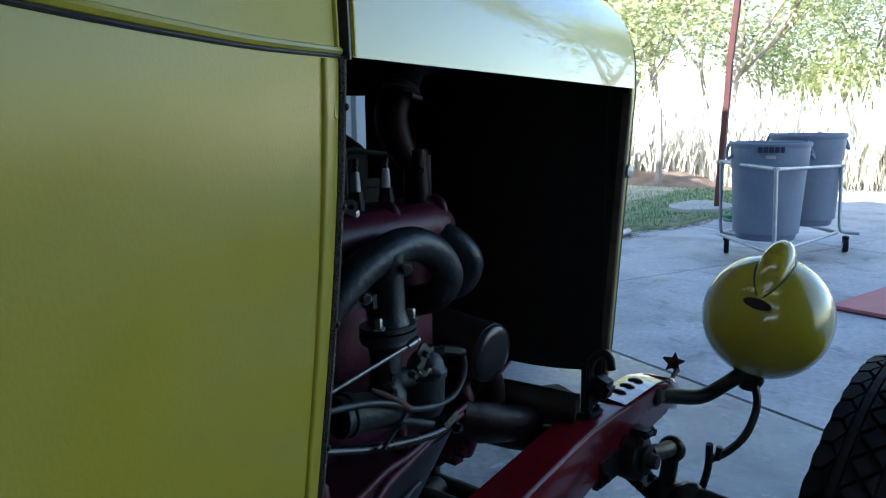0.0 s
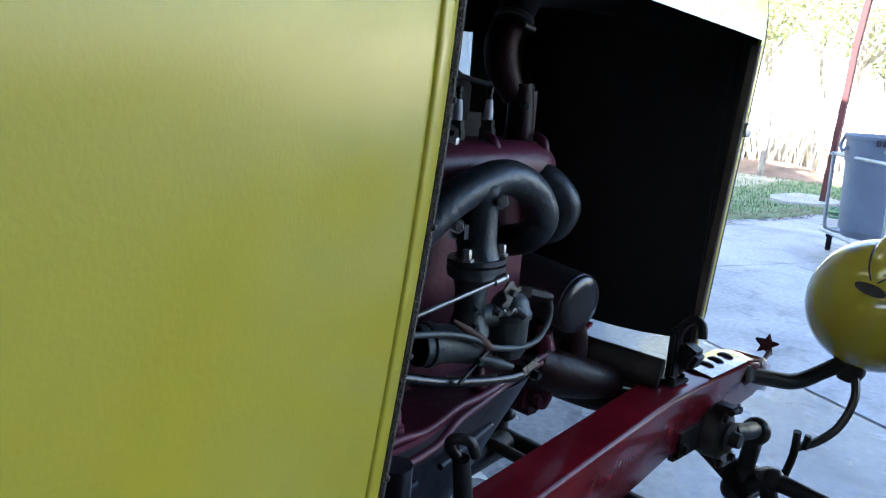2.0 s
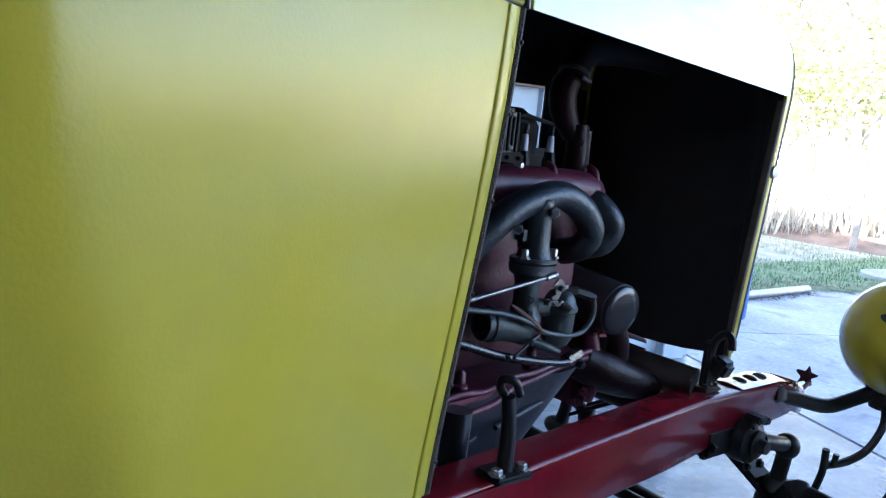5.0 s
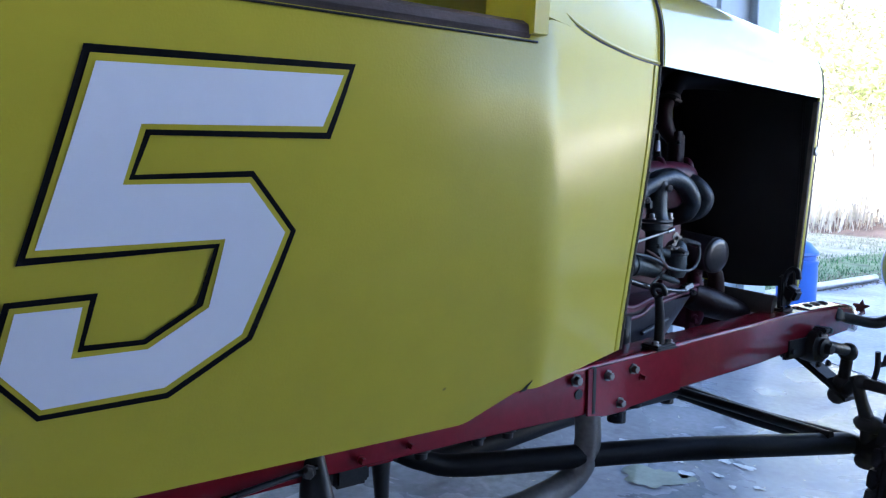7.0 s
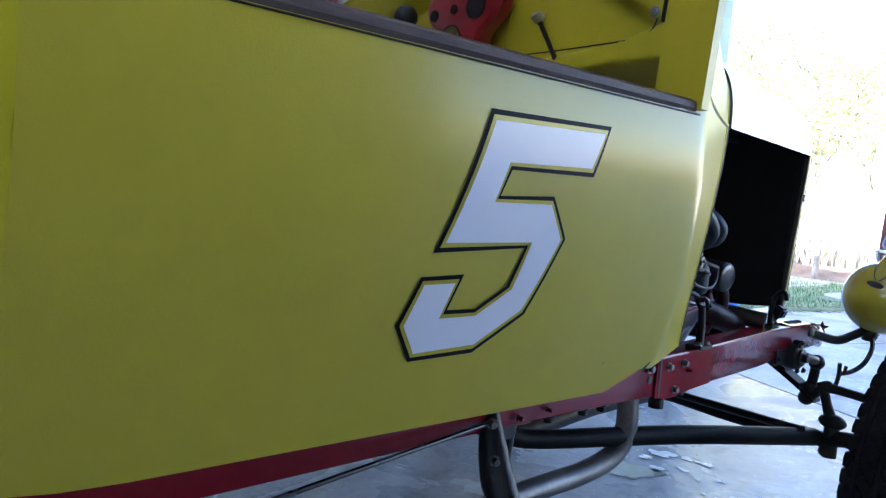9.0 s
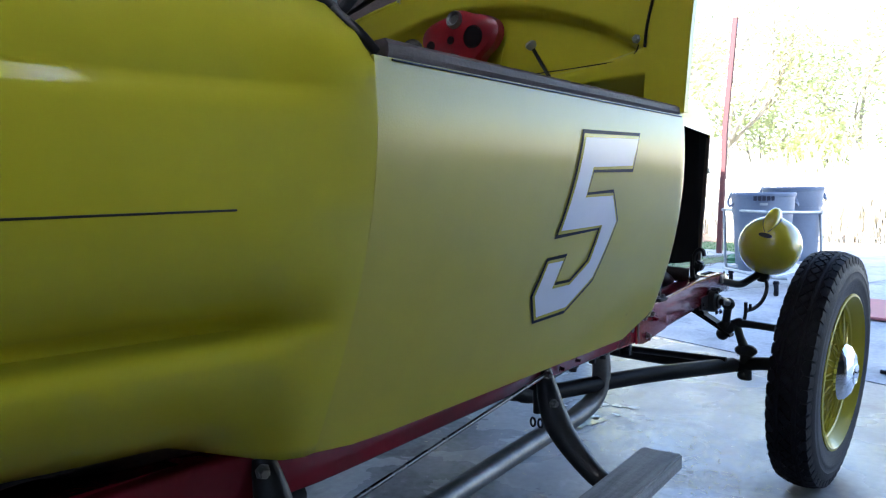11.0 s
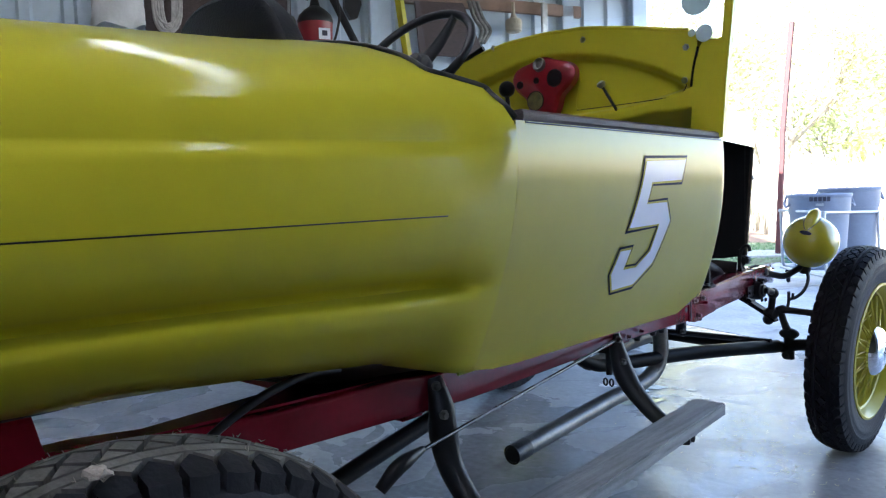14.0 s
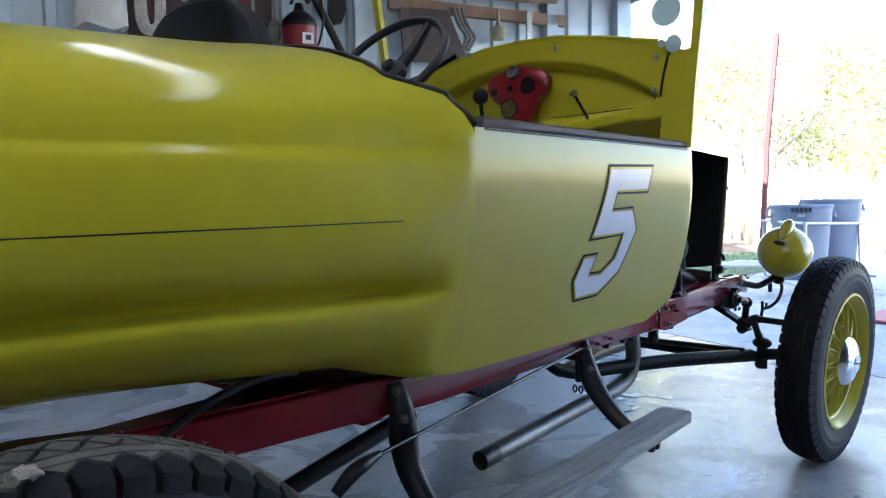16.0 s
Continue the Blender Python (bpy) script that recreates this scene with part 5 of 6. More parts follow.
part("board_bolt", bm, BLACK, car, "black bolt ends under the board")
bm = B()
tube(bm, [(.282, -1.41, .298), (.287, -1.15, .318), (.292, -.92, .335), (.300, -.78, .345), (.312, -.69, .375), (.318, -.66, .43), (.316, -.66, .50), (.305, -.66, .60)], .0245, 20, 6)
pipe = part("exhaust_pipe", bm, PIPE, car, "dull steel exhaust pipe")
bm = B()
lathe(bm, [(.0255, -.008), (.0258, .05), (.0245, .052), (.021, .05), (.021, -.008)], (.282, -1.405, .2975), (.02, 1, .077), 24, 0.0, True)
part("pipe_sleeve", bm, BLACK, pipe, "sooty pipe outlet")
# dark disc stands in for the shade inside the pipe
bm = B()
lathe(bm, [(.0205, 0), (.0205, -.003)], (.282, -1.4085, .2972), (.02, 1, .077), 24)
part("pipe_bore", bm, RADIATOR_BLACK, pipe, "dark disc for the shade inside the open pipe")
bm = B()
rod(bm, (.527, -1.30, .603), (.601, -2.10, .552), .0035)
part("brake_rod", bm, BLACK_GLOSS, car, "thin steel brake rod")
bm = B()
rod(bm, (.475, -1.86, .555), (.42, -2.45, .40), .016)
part("brace_tube", bm, BLACK, car, "black diagonal brace tube")
bm = B()
tube(bm, [(.598, -2.06, .556), (.602, -2.10, .550), (.600, -2.125, .540), (.592, -2.15, .515)], [.006, .012, .013, .010], 10, 4)
part("brake_lever_clevis", bm, BLACK, car, "black brake clevis")
bm = B()
box(bm, (.455, -1.235, .565), (.07, .05, .03), None, .006)
tube(bm, [(.425, -1.16, .57), (.418, -1.155, .52), (.412, -1.15, .47)], [.016, .012, .009], 10, 4)
hang = part("pedal_shaft_bracket", bm, BLACK, car, "black pedal shaft bracket")
for dx in (-.009, .009):
    bm = B()
    rows = []
    for i in range(16):
        a = 2 * math.pi * i / 16
        c = Vector((.410 + dx, -1.15, .448)) + Vector((math.cos(a) * .0055, 0, math.sin(a) * .009))
        d = Vector((math.cos(a), 0, math.sin(a)))
        rows.append([c + (d * math.cos(b) + Vector((0, 1, 0)) * math.sin(b)) * .0026 for b in (2 * math.pi * j / 8 for j in range(8))])
    grid(bm, rows, close_u=True, close_v=True)
    part("clevis_eye", bm, BLACK, hang, "small black eye")
bm = B()
tube(bm, [(.555, -2.19, .705), (.565, -2.25, .712), (.57, -2.33, .70), (.57, -2.40, .672), (.57, -2.47, .63)], .0062, 10, 5)
part("brake_hose", bm, BLACK, car, "thick black rubber hose")
bm = B()
box(bm, (.53, -2.66, .752), (.08, .17, .026), None, .006)
part("bump_stop", bm, RADIATOR_BLACK, car, "black rubber bump stop under the tail")

# ---- engine ----
bm = B()
box(bm, (C - .03, -.545, .775), (.18, .34, .29), None, .015)
engine = part("engine", bm, ENGINE_RED, car, "dark red four-cylinder engine block")
bm = B()
box(bm, (C - .02, -.53, .935), (.16, .37, .045), None, .012)
tube(bm, [(.292, -.70, .925), (.294, -.60, .934), (.296, -.44, .936), (.294, -.385, .934), (.286, -.355, .930)], [.026, .026, .026, .025, .016], 14, 4)
part("cylinder_head", bm, ENGINE_RED, engine, "dark red cylinder head")
for y in (-.466, -.384):
    bm = B()
    tube(bm, [(.304, y, .930), (.308, y, .950), (.304, y - .001, .962), (.294, y - .001, .968)], [.005, .0065, .006, .004], 10, 4, .7)
    part("head_lug", bm, ENGINE_RED, engine)
bm = B()
bolt(bm, (.300, -.522, .955), (.3, -.2, 1), .006, .010)
part("head_nut", bm, STEEL, engine)
for y, z in ((-.487, .990), (-.439, .991)):
    bm = B()
    lathe(bm, [(.0040, -.012), (.0052, -.010), (.0050, .000), (.0042, .008), (.0042, .010), (.0028, .012)], (.270, y, z), (0, 0, 1), 14)
    plug = part("spark_plug", bm, NUMBER_WHITE, engine, "white porcelain spark plug")
    bm = B()
    lathe(bm, [(.002, .011), (.0030, .012), (.0030, .018), (.0040, .019), (.0040, .024), (.002, .026)], (.270, y, z), (0, 0, 1), 10)
    part("plug_terminal", bm, BLACK, plug)
    bm = B()
    lathe(bm, [(.009, -.034), (.009, -.020), (.0075, -.018), (.0075, -.010)], (.270, y, z), (0, 0, 1), 6)
    part("plug_hex", bm, BLACK, plug)
bm = B()
box(bm, (.255, -.520, 1.003), (.034, .030, .058), None, .004)
for k in range(4):
    box(bm, (.2745, -.528 + .007 * k, 1.003), (.006, .003, .050), None, .001)
tube(bm, [(.266, -.506, 1.022), (.268, -.490, 1.026), (.270, -.465, 1.022), (.270, -.439, 1.019)], .0028, 8, 5)
tube(bm, [(.266, -.506, 1.014), (.268, -.496, 1.018), (.270, -.487, 1.017)], .0026, 8, 4)
distributor = part("distributor", bm, BLACK, engine, "black ribbed coil box with leads")
for z in (.982, 1.024):
    bm = B()
    bolt(bm, (.273, -.516, z), (1, -.3, 0), .003, .005)
    part("coil_screw", bm, STEEL, distributor)
bm = B()
turn = Matrix.Rotation(-.72, 3, "Z")
tab = [(-.014, -.005), (.010, -.007), (.015, -.003), (.015, .004), (.010, .008), (-.014, .006)]
plate(bm, [Vector((.300, -.536, .9695)) + turn @ Vector((0, a, b)) for a, b in tab], turn @ Vector((1, 0, 0)), .002)
strap = part("terminal_strap", bm, STEEL, engine, "bright steel terminal strap")
for a in (-.006, .008):
    bm = B()
    lathe(bm, [(.003, 0), (.003, .001)], Vector((.300, -.536, .9695)) + turn @ Vector((.002, a, .0005)), turn @ Vector((1, 0, 0)), 12)
    part("strap_hole", bm, BLACK, strap)
# black body added to keep the gap behind the plugs dark
bm = B()
lathe(bm, [(.02, 0), (.045, .004), (.046, .060), (.040, .070), (.020, .085)], (.165, -.425, .955), (0, 0, 1), 20)
box(bm, (.165, -.425, .965), (.10, .11, .04), None, .01)
part("plug_gap_filler", bm, RADIATOR_BLACK, engine, "added black filler body behind the plugs")
# water outlet to the radiator
bm = B()
tube(bm, [(.270, -.396, 1.005), (.265, -.403, 1.020), (.261, -.413, 1.040), (.260, -.416, 1.062), (.262, -.409, 1.086)], [.013, .0155, .019, .0195, .0175], 18, 5)
tube(bm, [(.276, -.392, .940), (.275, -.391, .985), (.274, -.392, 1.022)], [.018, .0155, .014], 16, 3)
box(bm, (.277, -.386, .990), (.018, .028, .060), None, .005)
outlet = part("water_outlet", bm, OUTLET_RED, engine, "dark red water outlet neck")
bm = B()
bolt(bm, (.285, -.398, .998), (1, -.6, 0), .004, .008)
part("outlet_bolt", bm, BLACK, outlet)
bm = B()
tube(bm, [(.267, -.409, 1.080), (.262, -.396, 1.103), (.252, -.36, 1.128), (.246, -.27, 1.138), (.24, -.17, 1.140)], [.021, .021, .022, .022, .022], 18, 5)
hose = part("radiator_hose", bm, RADIATOR_BLACK, engine, "black upper radiator hose")
bm = B()
lathe(bm, [(.0212, -.004), (.0225, -.003), (.0225, .003), (.0212, .004)], (.2655, -.405, 1.088), (-.2, .45, .87), 22, 0.0, True)
rod(bm, (.287, -.412, 1.084), (.290, -.398, 1.080), .003)
part("hose_clip", bm, PIPE, hose, "dull hose clip")
# intake manifold sweep, end bend and riser
bm = B()
tube(bm, [(.325, -.650, .815), (.338, -.613, .868), (.343, -.592, .890), (.345, -.562, .912), (.345, -.513, .928), (.345, -.476, .928), (.342, -.437, .910), (.338, -.414, .882), (.326, -.419, .860), (.300, -.425, .850)], [.017, .0175, .018, .018, .018, .018, .018, .018, .018, .018], 20, 6)
manifold = part("exhaust_manifold", bm, GREY_IRON, engine, "grey cast iron manifold sweep")
bm = B()
tube(bm, [(.290, -.405, .930), (.315, -.385, .920), (.329, -.370, .902), (.330, -.362, .885), (.322, -.370, .865), (.295, -.38, .852)], [.016, .017, .017, .017, .017, .016], 16, 6)
part("manifold_end", bm, GREY_IRON, manifold, "grey manifold end bend")
bm = B()
lathe(bm, [(.0235, .0), (.0210, .006), (.0185, .016), (.0180, .050), (.0190, .062), (.0195, .074), (.012, .084)], (.345, -.522, .850), (.0, -.03, 1), 26)
box(bm, (.340, -.545, .880), (.020, .026, .034), None, .010)
oval = [(.345 + .026 * math.cos(q), -.522 + .033 * math.sin(q), .839) for q in (2 * math.pi * k / 28 for k in range(28))]
plate(bm, oval, (0, 0, 1), .006)
plate(bm, [(x, y, .8475) for x, y, z in oval], (0, 0, 1), .005)
riser = part("intake_riser", bm, GREY_IRON, engine, "grey cast intake riser and flange")
for c, axis, r, h in (((.362, -.514, .910), (1, -.7, .1), .0056, .012), ((.356, -.565, .889), (1, -.7, .1), .0050, .010), ((.354, -.547, .8525), (0, 0, 1), .0050, .010), ((.354, -.497, .8525), (0, 0, 1), .0050, .010)):
    bm = B()
    bolt(bm, c, axis, r, h)
    part("riser_bolt", bm, STEEL, riser)
# updraught carburettor
bm = B()
lathe(bm, [(.010, -.062), (.0155, -.058), (.017, -.046), (.018, -.036), (.0215, -.034), (.0215, -.028), (.0185, -.024), (.0160, -.010), (.0160, .012), (.018, .022), (.025, .027), (.025, .033)], (.342, -.524, .806), (0, 0, 1), 26)
tube(bm, [(.343, -.515, .790), (.345, -.490, .786), (.348, -.474, .784)], [.011, .012, .012], 12, 3)
tube(bm, [(.343, -.522, .758), (.341, -.545, .765), (.339, -.575, .770)], [.018, .019, .0205], 20, 3)
carb = part("carburettor", bm, CARB, engine, "grey updraught carburettor")
for h in (.786, .803):
    bm = B()
    bolt(bm, (.362, -.536, h), (1, -.6, 0), .0035, .006)
    part("body_screw", bm, CARB, carb)
bm = B()
lathe(bm, [(.006, -.042), (.016, -.040), (.0205, -.031), (.0215, .002), (.0240, .004), (.0240, .009), (.0215, .012), (.0195, .020), (.014, .028), (.006, .032), (.005, .036)], (.350, -.470, .780), (0, 0, 1), 26)
bowl = part("float_bowl", bm, CARB, carb, "grey float bowl")
bm = B()
box(bm, (.366, -.465, .768), (.002, .005, .010), Matrix.Rotation(-.6, 3, "Z"), .0005)
part("bowl_mark", bm, BLACK, bowl)
bm = B()
lathe(bm, [(.0205, .0), (.0225, .002), (.0225, .010), (.0205, .012), (.0205, .020), (.0190, .021), (.0175, .018), (.016, -.02)], (.339, -.570, .7695), (-.08, -1, .05), 26)
part("air_horn", bm, CARB, carb, "open carburettor air horn")
bm = B()
lathe(bm, [(.0145, .0212), (.0145, .018)], (.339, -.570, .7695), (-.08, -1, .05), 20)
part("horn_throat", bm, RADIATOR_BLACK, carb, "dark air horn throat")
bm = B()
box(bm, (.354, -.458, .809), (.016, .022, .012), Matrix.Rotation(-.35, 3, "Z"), .003)
rod(bm, (.358, -.452, .809), (.366, -.430, .803), .0062, None, 6)
rod(bm, (.365, -.434, .804), (.367, -.424, .801), .0048, None, 10)
part("fuel_union", bm, BLACK, carb, "black fuel union")
bm = B()
rod(bm, (.352, -.645, .801), (.366, -.504, .833), .0026)
rod(bm, (.365, -.516, .830), (.366, -.504, .833), .0042)
ball(bm, (.366, -.502, .8335), .0046, 10)
part("throttle_rod", bm, STEEL, carb, "bright throttle rod")
bm = B()
plate(bm, [(0.366, -0.5042, 0.8204), (0.366, -0.4963, 0.8284), (0.366, -0.4905, 0.8284), (0.366, -0.4848, 0.8204), (0.366, -0.4776, 0.8212), (0.366, -0.4776, 0.8164), (0.366, -0.4876, 0.8132), (0.366, -0.4934, 0.8028), (0.366, -0.502, 0.8012), (0.366, -0.5049, 0.806), (0.366, -0.4984, 0.8092), (0.366, -0.5006, 0.8156)], (1, 0, 0), .0025)
for y, z in ((-.512, .800), (-.500, .799), (-.492, .817)):
    bolt(bm, (.367, y, z), (1, -.3, 0), .0036, .008)
tube(bm, [(.372, -.508, .802), (.374, -.500, .797), (.374, -.493, .801), (.372, -.488, .796)], .0022, 8, 4)
rod(bm, (.368, -.482, .797), (.376, -.476, .790), .0042)
part("throttle_lever_plate", bm, PIPE, carb, "steel throttle lever and screws")
bm = B()
tube(bm, [(.360, -.660, .797), (.365, -.637, .797), (.366, -.581, .789), (.367, -.542, .777), (.368, -.514, .763), (.368, -.471, .754), (.366, -.439, .756), (.364, -.421, .770), (.364, -.418, .785), (.366, -.425, .800)], .0034, 12, 6)
part("fuel_pipe", bm, CARB, carb, "dull grey bent fuel pipe")
bm = B()
tube(bm, [(.360, -.565, .798), (.362, -.553, .790), (.366, -.535, .778), (.368, -.522, .767), (.368, -.512, .760)], [.0015, .0036, .0046, .0046, .002], 12, 4)
part("choke_spring", bm, RUST, carb, "rusty spring")
bm = B()
rod(bm, (.346, -.520, .748), (.358, -.484, .735), .0062)
rod(bm, (.358, -.484, .735), (.361, -.473, .731), .0045)
rod(bm, (.352, -.490, .740), (.352, -.488, .762), .003)
part("needle_valve", bm, CARB, carb, "grey needle valve and drain tap")
bm = B()
tube(bm, [(.358, -.508, .757), (.362, -.525, .750), (.362, -.540, .740), (.362, -.552, .731)], [.0036, .0042, .0034, .0040], 10, 3, .6)
bolt(bm, (.364, -.527, .749), (1, -.5, 0), .0034, .005)
part("choke_lever", bm, CARB, carb, "dull choke lever")
# oil canister lying across the front of the block
bm = B()
d = Vector((1, -.03, -.10)).normalized()
CAN = Vector((.348, -.338, .773))
lathe(bm, [(.02, -.16), (.034, -.158), (.0365, -.150), (.0365, -.014), (.0372, -.012), (.0372, -.005), (.0360, -.004)], CAN, d, 36)
canister = part("oil_canister", bm, PAN_BLACK, engine, "black oil canister lying across the block")
bm = B()
lathe(bm, [(.0360, -.004), (.0356, -.001), (.0335, .0012), (.024, .0028), (.012, .0036), (.0, .004)], CAN, d, 36)
part("end_cap", bm, CAP_BLACK, canister, "glossy domed black end cap")
bm = B()
tube(bm, [(.330, -.330, .745), (.330, -.316, .728), (.318, -.300, .695), (.304, -.29, .660)], [.014, .016, .020, .018], 14, 4, .7)
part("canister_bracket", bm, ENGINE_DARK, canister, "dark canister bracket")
bm = B()
box(bm, (.262, -.340, .690), (.095, .045, .150), None, .014)
tube(bm, [(.305, -.352, .742), (.312, -.345, .700), (.310, -.338, .655), (.300, -.33, .628)], [.010, .012, .012, .009], 12, 4)
for c in ((.312, -.352, .735), (.312, -.355, .685), (.311, -.355, .645)):
    bolt(bm, c, (1, -.5, 0), .005, .008)
part("timing_cover", bm, ENGINE_RED, engine, "dark red timing cover and bracket")
bm = B()
tube(bm, [(.345, -.680, .765), (.35, -.625, .751), (.35, -.562, .731), (.35, -.479, .714), (.348, -.440, .710), (.345, -.424, .714)], .0058, 12, 5)
rod(bm, (.346, -.440, .712), (.342, -.412, .718), .0085, None, 6)
bolt(bm, (.350, -.418, .706), (1, .0, 0), .0052, .008)
part("oil_pipe", bm, BLACK_GLOSS, engine, "black oil pipe with union")
bm = B()
rows = []
for t, z in ((0, .694), (.06, .686), (.16, .672), (.9, .575), (1, .560)):
    k = 1 - .30 * t
    rows.append([(C - .02 + .13 * (1 - .14 * t) * math.copysign(abs(math.cos(q)) ** .45, math.cos(q)), -.56 - .06 * t + .20 * k * math.copysign(abs(math.sin(q)) ** .45, math.sin(q)), z) for q in (2 * math.pi * j / 36 for j in range(36))])
grid(bm, rows, close_v=True, caps=True)
pan = part("oil_pan", bm, PAN_BLACK, engine, "black pressed oil pan")
bm = B()
rod(bm, (.352, -.56, .640), (.338, -.47, .655), .004)
rod(bm, (.350, -.62, .620), (.344, -.585, .628), .004)
part("pan_rib", bm, PAN_BLACK, pan, "pressed rib")
bm = B()
tube(bm, [(.372, -.70, .690), (.368, -.638, .698), (.366, -.597, .696), (.362, -.553, .706), (.356, -.505, .706), (.345, -.44, .712), (.335, -.38, .716)], .0042, 10, 5)
tube(bm, [(.382, -.70, .672), (.380, -.638, .678), (.374, -.590, .682), (.366, -.553, .694), (.352, -.50, .696), (.34, -.44, .702), (.330, -.38, .705)], .0045, 10, 5)
plate(bm, [(.30, -.70, .688), (.372, -.70, .684), (.370, -.60, .688), (.355, -.52, .700), (.335, -.40, .706), (.29, -.38, .706), (.29, -.55, .690)], (0, 0, 1), .006)
for x, y, z in ((.352, -.626, .692), (.340, -.50, .706)):
    lathe(bm, [(.011, 0), (.010, .012), (.007, .014), (.0065, .026), (.003, .03)], (x, y, z), (0, 0, 1), 12)
part("pan_flange", bm, ENGINE_RED, engine, "dark red pan flange")
bm = B()
rod(bm, (.388, -.655, .690), (.388, -.660, .50), .0165)
part("breather_tube", bm, BLACK_GLOSS, engine, "black breather tube")
bm = B()
tube(bm, [(.30, -.36, .69), (.315, -.32, .672), (.325, -.27, .655), (.328, -.22, .640)], [.030, .034, .030, .024], 16, 4, .8)
tube(bm, [(.12, -.215, .625), (.20, -.215, .610), (.30, -.215, .612), (.37, -.215, .625)], [.02, .022, .022, .018], 12, 4, .8)
lathe(bm, [(.016, 0), (.018, .012), (.012, .020), (.011, .032), (.005, .036)], (.345, -.225, .604), (0, 0, -1), 12)
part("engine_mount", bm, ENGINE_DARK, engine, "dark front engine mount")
bm = B()
tube(bm, [(.20, -.25, .672), (.26, -.232, .672), (.32, -.212, .668), (.385, -.19, .662)], [.024, .024, .023, .022], 18, 4)
part("lower_hose", bm, HOSE, engine, "black lower radiator hose")

# ---- yard things ----
post = B()
lean = [(-1.955, 7.35, .0), (-1.938, 7.35, .5), (-1.908, 7.35, 1.25), (-1.900, 7.35, 1.60), (-1.79, 7.36, 3.0)]
grid(post, [[(x + sx * h, y + sy * h, z + lift * sx) for sx, sy in ((-1, -1), (1, -1), (1, 1), (-1, 1))] for (x, y, z), h, lift in zip(lean, (.031, .030, .029, .029, .029), (0, 0, 0, 0, 0))], close_v=True, caps=True)
tagged(part("yard_post", post, POST_RED, label="weathered red oxide steel post on a concrete pad"), category="post")


def trash_bin(c, turn, z0):
    e = thing("trash_bin", (c[0], c[1], z0), "tall round grey plastic trash bin on a tube cart", "bin", "bins on the cart")
    o = Vector((c[0], c[1], z0))
    bm = B()
    lathe(bm, [(.02, .0), (.195, .0), (.205, .015), (.235, .50), (.238, .51), (.258, .512), (.262, .53), (.268, .665), (.276, .668), (.280, .69), (.272, .70), (.262, .69), (.225, .05), (.02, .04)], o, (0, 0, 1), 44)
    part("shell", bm, BIN_GREY, e)
    for s in (1, -1):
        bm = B()
        d = Vector((math.cos(turn), math.sin(turn), 0)) * s
        tube(bm, [o + d * .262 + d.orthogonal().normalized() * w + Vector((0, 0, .655 - .05 * (abs(w) < .04))) + d * .030 * (abs(w) < .04) for w in (-.07, -.035, .035, .07)], .012, 8, 3)
        part("grip", bm, BIN_GREY, e)
    return e


front_bin = trash_bin((-.715, 4.70), .5, .155)
trash_bin((-.606, 5.31), .5, .20)


d = Vector((.24, -.97, 0)).normalized()
place = Vector((-.70, 4.70, .155 + .628)) + d * .275
# a plain dark word-shaped mark and a small bar under it
bm = B()
right = Vector((-d.y, d.x, 0))
for k, (w, g) in enumerate(((.030, 0), (.030, .036), (.030, .072), (.030, .108), (.026, .144))):
    c = place + right * (-.085 + g + w / 2)
    box(bm, c + Vector((0, 0, .025)), (w, .004, .040), Matrix.Rotation(math.atan2(right.y, right.x), 3, "Z"), .004)
part("bin_mark", bm, BIN_DARK, front_bin, "dark moulded maker's mark bars")
bm = B()
box(bm, place + Vector((0, 0, -.025)), (.065, .004, .022), Matrix.Rotation(math.atan2(right.y, right.x), 3, "Z"))
part("bin_plate", bm, CART_GREY, front_bin, "small faded plate")

cart = thing("bin_cart", (-.75, 5.1, 0), "galvanised tube cart with small wheels round the bins", "cart")


def cart_tube(name, pts, r=.013, k=4):
    bm = B()
    tube(bm, pts, r, 10, k)
    part(name, bm, CART_GREY, cart)


q0, q1, q2, q3 = Vector((-1.07, 4.74, .70)), Vector((-.505, 4.10, .70)), Vector((-.350, 5.28, .66)), Vector((-.88, 5.86, .68))
for a, b in ((q0, q1), (q1, q2), (q2, q3), (q3, q0)):
    cart_tube("top_rail", [a + (a - b).normalized() * .03, b + (b - a).normalized() * .03], k=1)
for a in (q0, q1, q2, q3):
    cart_tube("upright", [a, a + Vector((.01, .0, -.3)), Vector((a.x + .02, a.y, .19)), Vector((a.x + .05, a.y + .03, .155)), Vector((a.x + .15, a.y + .03, .15))])
for a, b in ((q0, q1), (q1, q2), (q2, q3), (q3, q0)):
    cart_tube("base_rail", [Vector((a.x, a.y, .15)), Vector((b.x, b.y, .15))], k=1)
for a in (q0, q1, q2, q3):
    bm = B()
    c = Vector((a.x + .06, a.y + .03, .055))
    lathe(bm, [(.02, -.018), (.05, -.018), (.055, -.01), (.055, .01), (.05, .018), (.02, .018)], c, (.95, .3, 0), 22)
    w = part("caster", bm, RUBBER, cart, "black caster with pale hub")
    bm = B()
    lathe(bm, [(.024, -.02), (.024, .02)], c, (.95, .3, 0), 14)
    part("caster_hub", bm, CART_GREY, w)
    bm = B()
    box(bm, c + Vector((0, 0, .055)), (.045, .05, .03), None, .006)
    part("caster_fork", bm, RUBBER, w)

